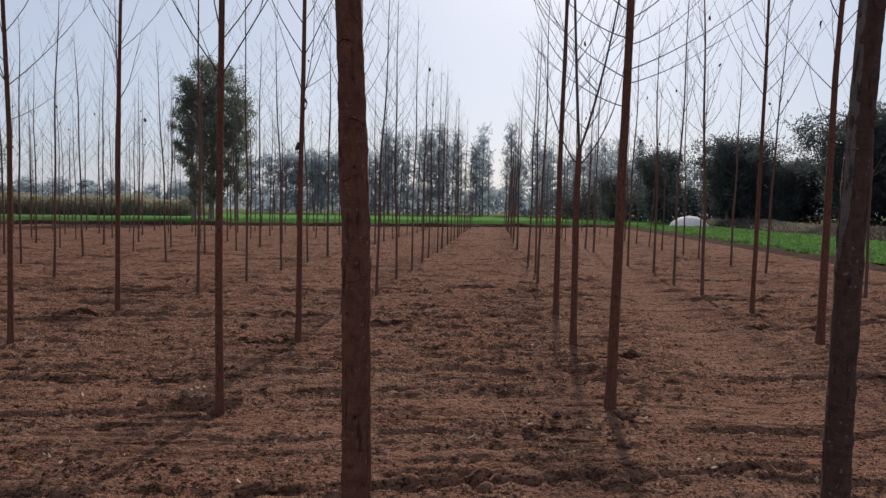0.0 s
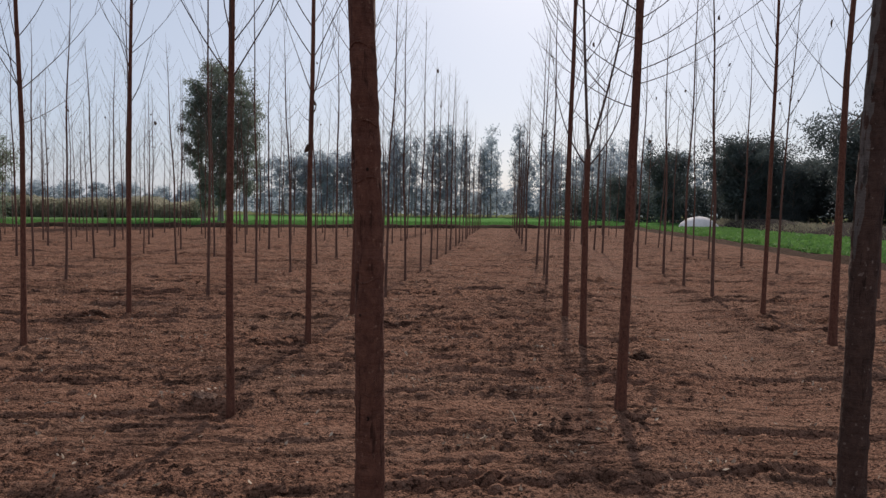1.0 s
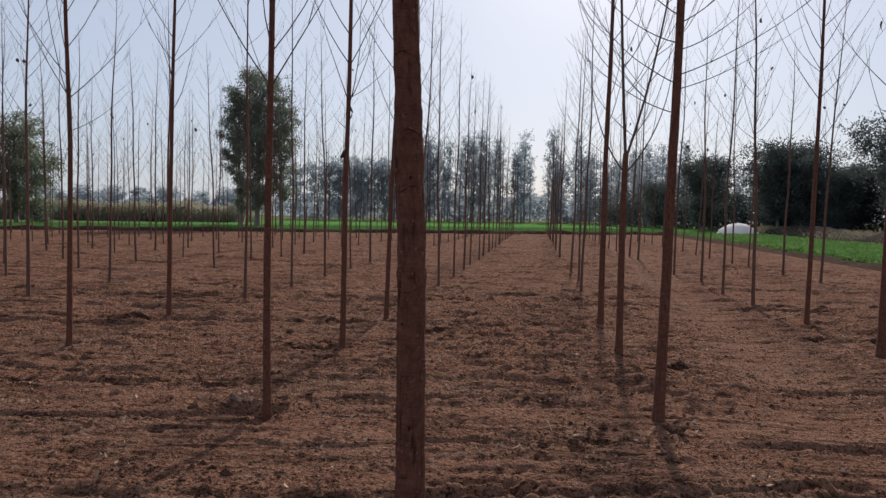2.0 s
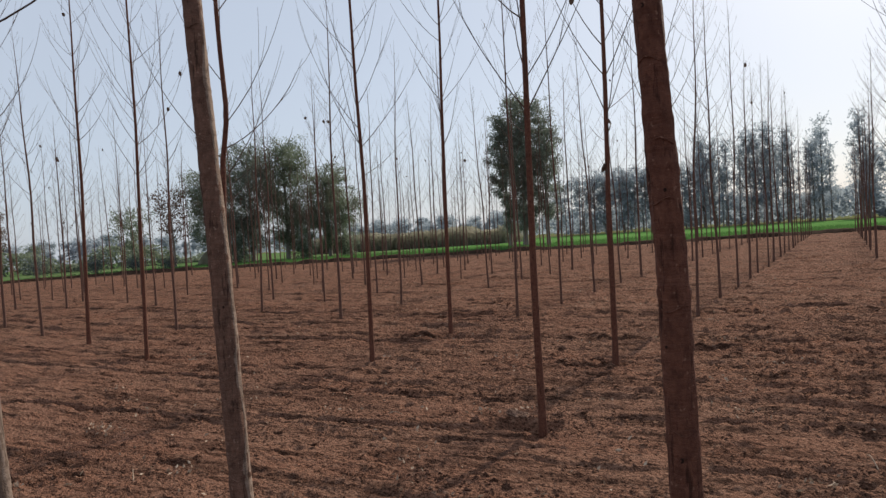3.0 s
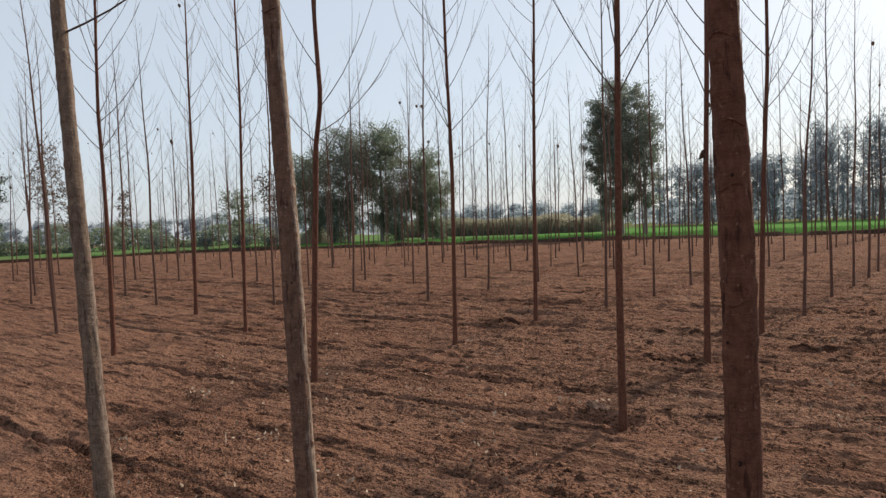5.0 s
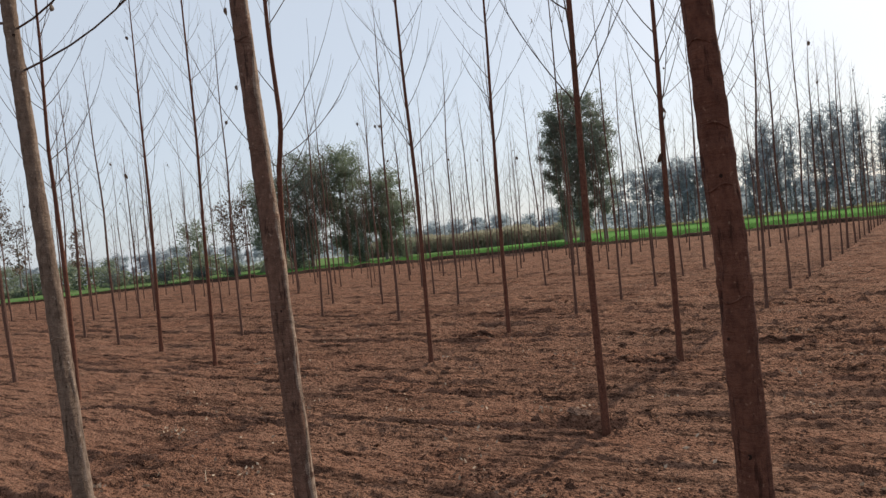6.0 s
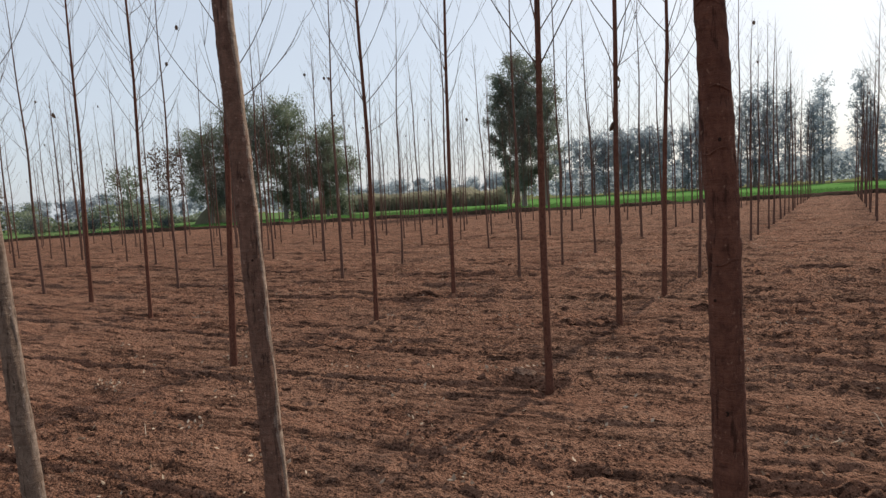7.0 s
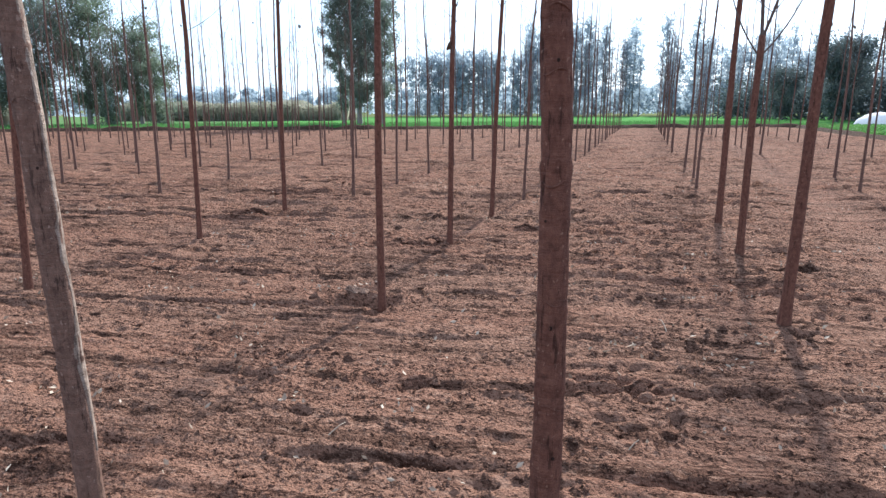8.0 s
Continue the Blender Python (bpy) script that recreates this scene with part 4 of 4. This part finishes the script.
for a in np.arange(-80, 30, 2.2):
    d = far_rng.uniform(280, 330)
    copy_thing(low[int(far_rng.integers(0, 3))], place(d * math.sin(radians(a)), d * math.cos(radians(a)), far_rng.uniform(0, 360), far_rng.uniform(1.1, 1.6)))


def far_scrub():
    """Low scrub and hedges under the tree lines."""
    rng = np.random.default_rng(66)
    s = Soup()
    n = 5000
    a, d = np.radians(rng.uniform(-82, 32, n)), rng.uniform(150, 235, n)
    s.leaves(np.stack([d * np.sin(a), d * np.cos(a), rng.uniform(0.1, 2.6, n) * vnoise(a * 60, a * 0, 8)], 1), 1.3, rng, 0, 0.7)
    n = 11000
    x = rng.uniform(-42, 48, n)
    s.leaves(np.stack([x, 108 + 0.08 * x + rng.uniform(0, 6, n), rng.uniform(0.1, 1.0, n) * (2.0 + 3.6 * vnoise(x * 0.35, x * 0, 18))], 1), 0.6, rng, 0, 0.7)
    tagged(s.link("scrub", HAZED_LEAF, None, "", False), "low scrub and hedges below the distant trees", "scrub", "", "stuff")


far_scrub()


def end_hedge():
    """Low green bushes along the plots at the short end."""
    rng = np.random.default_rng(69)
    s = Soup()
    n = 14000
    y = rng.uniform(-6, 62, n)
    x = -92 + 0.25 * y + rng.uniform(0, 5, n)
    s.leaves(np.stack([x, y, rng.random(n) ** 0.8 * (0.5 + 3.0 * vnoise(y * 0.22, y * 0, 19) ** 1.5)], 1), 0.42, rng, 0.1, 0.6)
    tagged(s.link("hedge", BROADLEAF, None, "", False), "uneven row of low green bushes beyond the plots", "hedge", "", "stuff")


end_hedge()


# ---------------------------------------------------------------- fields, bund and banks
def strip(name, edge, other, nx, ny, mat, label, category, z=0.04, rough=0.03):
    """A sheet between two edges, each a function of 0..1."""
    u = np.linspace(0, 1, nx)
    a, b = np.array([edge(q) for q in u]), np.array([other(q) for q in u])
    w = np.linspace(0, 1, ny)[:, None, None]
    p = a[None] * (1 - w) + b[None] * w
    zz = z + rough * (vnoise(p[..., 0] * 1.3, p[..., 1] * 1.3, 21) - 0.3)
    v = np.concatenate([p, zz[..., None]], -1).reshape(-1, 3)
    i = (np.arange(ny - 1)[:, None] * nx + np.arange(nx - 1)[None]).ravel()
    ob = link_mesh(name, v, np.stack([i, i + 1, i + nx + 1, i + nx], 1).tolist(), mat)
    return tagged(ob, label, category, "", "structure")


def field_material(name, a, b, c):
    k = Mat(name, 1.0, 0.0).world_coord()
    col = k.mix(k.ramp(k.noise(0.12, 4, 0.6, k.mapped((0.4, 1.6, 1))), [(0.35, 0), (0.65, 1)]), a, b)
    col = k.mix(k.ramp(k.noise(1.0, 4, 0.6, k.mapped((0.018, 0.11, 1), 0.15)), [(0.48, 0), (0.62, 0.4)]), col, c)
    col = k.mix(k.ramp(k.noise(1.4, 5, 0.7), [(0.5, 0), (0.8, 0.7)]), col, c)
    k.color(col).bump(k.noise(9, 6, 0.7), 1.0, 0.08)
    return k.m


FIELD = field_material("wheat_field", (0.082, 0.185, 0.052), (0.105, 0.215, 0.062), (0.058, 0.125, 0.038))
PLOTS = field_material("mixed_plots", (0.070, 0.130, 0.048), (0.098, 0.170, 0.062), (0.105, 0.110, 0.060))
ROUGH = field_material("rough_grass", (0.10, 0.13, 0.05), (0.15, 0.14, 0.075), (0.06, 0.075, 0.035))

plain = strip("field", lambda u: np.array([-1500 + 3000 * u, 96.0]), lambda u: np.array([-1500 + 3000 * u, 2200.0]), 40, 20, ROUGH,
              "distant rough grassland and fields towards the horizon", "field", 0.03, 0.02)
xs_far = lambda u: -36 + 54 * u
xs_end = lambda u: -110 + 74.2 * u
strip("field", lambda u: np.array([xs_far(u), bund_y(xs_far(u)) + 0.9]), lambda u: np.array([xs_far(u) * 1.25, 96.2]), 90, 40, FIELD, "bright green young wheat field beyond the earth bund", "wheat field", 0.10, 0.08)
strip("field", lambda u: np.array([xs_end(u), bund_y(xs_end(u)) + 0.9]), lambda u: np.array([xs_end(u) * 1.25, 96.2]), 90, 40, PLOTS, "patchy green and olive plots beyond the bund", "wheat field", 0.098, 0.08)
strip("field", lambda u: np.array([11.7, 8 + 46 * u]), lambda u: np.array([18.6, 6 + 52 * u]), 50, 16, FIELD, "strip of low green fodder crop beside the plantation", "crop", 0.05, 0.05)


def crop_blades():
    rng = np.random.default_rng(41)
    s = Soup()
    n = 26000
    y = rng.uniform(10, 55, n)
    x = 11.5 + 7.1 * rng.random(n) ** 1.15 + 0.35 * (vnoise(y * 0.8, y * 0 + 2, 5) - 0.5)
    s.leaves(np.stack([x, y, rng.uniform(0.06, 0.24, n)], 1), 0.16, rng, -0.4, 0.6)
    tagged(s.link("fodder_crop", FODDER, None, "", False), "low leafy green fodder crop growing in a strip", "crop", "", "stuff")
    s = Soup()
    n = 34000
    x = rng.uniform(-70, 12, n)
    y = bund_y(x) + 0.9 + 14 * rng.random(n) ** 2.2
    s.blades(np.stack([x, y, 0 * x + 0.05], 1), 0.28, 0.12, rng)
    tagged(s.link("wheat_crop", WHEAT, None, "", False), "young green wheat standing beyond the bund", "crop", "", "stuff")


crop_blades()


def build_bund():
    """The low earth ridge round the plot."""
    x = np.concatenate([np.linspace(-110, -60, 60), np.linspace(-59.95, -52, 160), np.linspace(-51.8, 10.8, 380)])
    y = bund_y(x)
    prof = np.array([[-0.55, -0.03], [-0.33, 0.10], [-0.16, 0.24], [0.0, 0.28], [0.2, 0.22], [0.45, 0.10], [0.7, -0.03]])
    n, k = len(x), len(prof)
    px = np.repeat(x[:, None], k, 1)
    j = 0.12 * (vnoise(px * 1.7, px * 0 + np.arange(k) * 1.7, 31) - 0.5)
    py = y[:, None] + prof[None, :, 0] + j
    pz = prof[None, :, 1] * (0.55 + 0.9 * vnoise(px * 0.9, px * 0 + 3.3, 32)) + 0.05 * (vnoise(px * 4, np.arange(k)[None] * 1.0 + px * 0, 33) - 0.5)
    i = (np.arange(n - 1)[:, None] * k + np.arange(k - 1)[None]).ravel()
    ob = link_mesh("bund", np.stack([px, py, pz], -1).reshape(-1, 3), np.stack([i, i + k, i + k + 1, i + 1], 1).tolist(), BUND)
    tagged(ob, "low dark earth bund between plantation and wheat", "earth bund", "", "structure")
    y = np.linspace(6, 53, 260)
    px = 10.9 + np.repeat(prof[None, :, 0], len(y), 0) * 0.9 + 0.15 * (vnoise(np.repeat(y[:, None], k, 1) * 1.5, np.arange(k)[None] + 0 * y[:, None], 35) - 0.5)
    py = np.repeat(y[:, None], k, 1)
    pz = prof[None, :, 1] * (0.3 + 0.6 * vnoise(py * 0.9, py * 0 + 1.1, 36))
    i = (np.arange(len(y) - 1)[:, None] * k + np.arange(k - 1)[None]).ravel()
    ob = link_mesh("bund", np.stack([px, py, pz], -1).reshape(-1, 3), np.stack([i, i + 1, i + k + 1, i + k], 1).tolist(), BUND)
    tagged(ob, "low crumbling earth ridge beside the fodder strip", "earth bund", "", "structure")


build_bund()


def build_bank():
    """The overgrown earth bank in front of the wood."""
    y = np.linspace(18, 62, 140)
    v = np.linspace(0, 1, 14)
    gy = np.repeat(y[:, None], 14, 1)
    gx = 19.0 + 3.4 * v[None] + 0.5 * (vnoise(gy * 0.5, gy * 0, 51) - 0.5)
    top = 0.45 + 0.55 * vnoise(gy * 0.35, gy * 0 + 4, 52)
    gz = top * np.sin(np.pi * np.clip(v, 0, 1)) ** 0.7 + 0.22 * (vnoise(gx * 2.2, gy * 2.2, 53) - 0.5) - 0.05
    i = (np.arange(139)[:, None] * 14 + np.arange(13)[None]).ravel()
    ob = link_mesh("bank", np.stack([gx, gy, gz], -1).reshape(-1, 3), np.stack([i, i + 1, i + 15, i + 14], 1).tolist(), BANK)
    tagged(ob, "rough earth bank littered with dry stalks before the wood", "earth bank", "", "structure")
    rng = np.random.default_rng(54)
    s = Soup()
    n = 7000
    yy, vv = rng.uniform(18, 62, n), rng.uniform(0.05, 0.95, n)
    s.blades(np.stack([19 + 3.4 * vv, yy, 0.55 * np.sin(np.pi * vv) ** 0.7], 1), 0.34, 0.035, rng, 0.9)
    tagged(s.link("dry_stalks", CANE, None, "", False), "dry grey-brown stalks and grass on the bank", "dry grass", "", "stuff")


build_bank()


def build_cane():
    rng = np.random.default_rng(61)
    s = Soup()
    n = 6500
    u = rng.random(n)
    x, y = -60 + 26.5 * u, 62 + 6 * u + rng.uniform(0, 5, n)
    top = 1.6 + 0.9 * vnoise(x * 0.5, y * 0.5, 6)
    s.blades(np.stack([x, y, 0 * x], 1), 0.9 * top, 0.14, rng, 0.2)
    u = rng.random(16000)
    x, y = -60 + 26.5 * u, 62 + 6 * u + rng.uniform(0, 5, 16000)
    s.leaves(np.stack([x, y, np.sqrt(rng.random(16000)) * (1.7 + 0.9 * vnoise(x * 0.5, y * 0.5, 6))], 1), 0.5, rng, 0.3, 0.22)
    tagged(s.link("cane_stand", CANE_LEAF, None, "", False), "stand of tall dry brownish cane beyond the wheat", "sugar cane", "", "stuff")


build_cane()


def build_heap():
    """The covered heap at the strip's end."""
    rng = np.random.default_rng(71)
    n, k = 28, 9
    a = np.linspace(0, 2 * np.pi, n, endpoint=False)
    v, f = [], []
    for j in range(k):
        q = j / (k - 1)
        for b in a:
            r = (1 - q ** 2.0) ** 0.62 * (1 + 0.07 * math.sin(3 * b + 1) + rng.normal(0, 0.015))
            v.append((2.0 * r * math.cos(b), 1.3 * r * math.sin(b), -0.05 + 1.28 * q + rng.normal(0, 0.02)))
    for j in range(k - 1):
        for i in range(n):
            f.append((j * n + i, j * n + (i + 1) % n, (j + 1) * n + (i + 1) % n, (j + 1) * n + i))
    m = Mat("pale_heap", 0.8, 0.3)
    m.color(m.mix(m.ramp(m.noise(3, 5), [(0.35, 0), (0.7, 1)]), (0.72, 0.66, 0.64), (0.62, 0.56, 0.54))).bump(m.noise(14, 5), 0.6, 0.05)
    ob = link_mesh("heap", v, f, m.m)
    ob.matrix_basis = pose(16.35, 54.6, -0.05, 0, 0, 12) @ Matrix.Diagonal((0.86, 0.85, 0.92, 1))
    tagged(ob, "pale rounded heap of husk beside the green strip", "heap")
    v = [((1.9 + rng.normal(0, 0.1)) * (1 - q ** 1.5) * math.cos(b), 1.5 * (1 - q ** 1.5) * math.sin(b) * (1 + rng.normal(0, 0.04)), -0.05 + 2.5 * q + rng.normal(0, 0.04)) for q in np.linspace(0, 1, k) for b in a]
    ob = link_mesh("hay_stack", v, f, CANE)
    ob.matrix_basis = pose(-53.8, 42.6, 0, 0, 0, 40)
    tagged(ob, "weathered brown straw stack under the grove trees", "straw stack")


build_heap()
for k, (x, y, h) in enumerate([(-56.0, 26.6, 2.0), (-54.2, 30.4, 1.7), (-52.4, 33.0, 1.4), (-49.8, 34.5, 1.2)]):
    rng = np.random.default_rng(80 + k)
    t = thing("shrub", pose(x, y, 0), "dark leafy shrub growing on the earth bund", "shrub", "bund shrubs")
    s = Soup()
    for j in range(7):
        e = np.array([rng.normal(0, 0.4), rng.normal(0, 0.4), h * 0.8])
        s.tube([np.zeros(3), e * 0.5 + rng.normal(0, 0.05, 3), e], [0.03, 0.02, 0.008], 4, cap=False)
    s.link("stem", OLD_BARK, t)
    s = Soup()
    s.leaves(np.array([0, 0, h * 0.55]) + rng.normal(0, 1, (900, 3)) * np.array([0.42, 0.42, h * 0.22]), 0.16, rng)
    s.link("foliage", DARKLEAF, t)


# ---------------------------------------------------------------- clods and litter
# where fallen leaves have gathered
HEAPED = np.array([(-5.39, 3.9), (-5.28, 3.92), (-5.5, 3.88), (-3.73, 3.56), (-2.47, 3.31), (-1.47, 6.22), (-1.47, 6.22), (-6.82, 4.94), (-2.3, 4.39), (-4.54, 2.79), (0.73, 6.07), (0.73, 6.07), (-0.16, 7.84), (2.81, 7.66), (2.69, 5.62), (0.84, 7.64), (-1.24, 10.78), (-0.26, 13.86), (2.33, 8.4), (1.04, 5.2)])


def scatter_soil():
    rng = np.random.default_rng(91)
    s = Soup()
    n = 150000
    y = 2.0 + 10 * rng.random(n) ** 1.5
    x = rng.uniform(-1, 1, n) * (1.4 + y) * 0.95 - 0.30 * y
    keep = vnoise(x * 0.9, y * 1.8, 92) + 0.7 * vnoise(x * 5, y * 7, 93) > 0.66
    x, y = x[keep], y[keep]
    s.lumps(np.stack([x, y, height(x, y)], 1), 0.0068, rng, 0.6)
    n = 9000
    y = 2.1 + 18 * rng.random(n) ** 1.4
    x = rng.uniform(-1, 1, n) * (1.4 + y) * 0.95 - 0.30 * y
    keep = vnoise(x * 0.8, y * 1.5, 96) + 0.4 * vnoise(x * 3, y * 5, 97) > 0.72
    x, y = x[keep], y[keep]
    s.lumps(np.stack([x, y, height(x, y) + 0.001], 1), 0.014, rng, 0.5)
    # bigger broken slabs thrown up round some of the trunks
    for cx, cy, n, sx, sy in ((-1.95, 5.5, 26, 0.22, 0.12), (-1.45, 5.55, 14, 0.12, 0.12), (-2.1, 7.3, 18, 0.22, 0.12), (1.2, 5.3, 16, 0.25, 0.2), (4.0, 10.1, 16, 0.3, 0.15), (-4.8, 8.8, 22, 0.4, 0.1), (-0.6, 3.4, 16, 0.5, 0.06)):
        x, y = cx + rng.normal(0, sx, n), cy + rng.normal(0, sy, n)
        s.lumps(np.stack([x, y, height(x, y) + 0.004], 1), 0.028, rng, 0.45)
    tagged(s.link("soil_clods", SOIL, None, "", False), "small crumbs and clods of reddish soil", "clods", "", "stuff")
    s = Soup()
    for cx, cy, n, size in ((-2.0, 5.47, 7, 0.05), (-1.86, 5.2, 5, 0.03), (-2.25, 7.42, 5, 0.035), (0.55, 5.1, 4, 0.03), (-1.7, 3.95, 5, 0.022)):
        x, y = cx + rng.normal(0, 0.09, n), cy + rng.normal(0, 0.05, n)
        s.lumps(np.stack([x, y, height(x, y) + 0.004], 1), size, rng, 0.3)
    tagged(s.link("clay_lumps", CLAY, None, "", False), "pale dry slabs of clay dug up beside trunks", "clay", "", "stuff")
    s = Soup()
    for cx, cy, n, sx, sy in ((-1.45, 4.0, 60, 0.30, 0.09), (-1.85, 4.2, 40, 0.25, 0.08), (-2.9, 2.68, 50, 0.35, 0.03), (0.1, 3.2, 60, 0.4, 0.04), (-3.6, 5.8, 60, 0.5, 0.05), (0.75, 5.2, 60, 0.25, 0.12)):
        x, y = cx + rng.normal(0, sx, n), cy + rng.normal(0, sy, n)
        s.lumps(np.stack([x, y, height(x, y) + 0.002], 1), 0.015, rng, 0.65)
    tagged(s.link("dark_clods", DARK_SOIL, None, "", False), "dark clods turned up along the furrows", "clods", "", "stuff")
    s = Soup()
    s.lumps([(0, 0, 0)], 0.036, np.random.default_rng(4), 0.8)
    ball = s.link("clod", DARK_SOIL)
    ball.matrix_basis = pose(-3.12, 4.30, ground_at(-3.12, 4.30) + 0.018)
    tagged(ball, "single round dark clod lying on the soil", "clod")
    s = Soup()
    n = 1900
    y = 2.4 + 22 * rng.random(n) ** 1.3
    x = np.clip(rng.uniform(-1, 1, n) * (1.2 + y) * 0.8 - 0.3 * y, -30, 9)
    cl = rng.integers(0, 110, n)
    cx, cy = np.concatenate([rng.uniform(-9, 5, 90), HEAPED[:, 0]]), np.concatenate([rng.uniform(3, 18, 90), HEAPED[:, 1]])
    tight = rng.random(n) < 0.45
    x = np.where(tight, cx[cl] + rng.normal(0, 0.09, n), x)
    y = np.where(tight, cy[cl] + rng.normal(0, 0.07, n), y)
    s.leaves(np.stack([x, y, height(x, y) + 0.012], 1), 0.042, rng, 0.0, 0.5)
    tagged(s.link("leaf_litter", LITTER, None, "", False), "scattered pale dry leaves lying on the soil", "dead leaves", "", "stuff")
    for k, (x, y, a, L) in enumerate([(-1.07, 3.30, 1.0, 0.17), (0.48, 5.30, 1.9, 0.16), (-3.0, 5.2, 0.5, 0.14), (0.9, 6.6, 2.2, 0.2), (-5.2, 5.9, 0.1, 0.25), (-2.5, 6.1, 1.9, 0.15), (0.3, 3.6, 0.7, 0.1), (-3.9, 3.3, 2.6, 0.18)]):
        s = Soup()
        p = np.array([[t * L * math.cos(a), t * L * math.sin(a), 0.012 + 0.03 * math.sin(3 * t + k)] for t in np.linspace(-0.5, 0.5, 6)])
        s.tube(p, np.linspace(0.0045, 0.002, 6), 5)
        ob = s.link("twig", LITTER)
        ob.matrix_basis = pose(x, y, ground_at(x, y) - 0.004)
        tagged(ob, "pale broken dry twig lying on the soil", "twig", "fallen twigs")


scatter_soil()
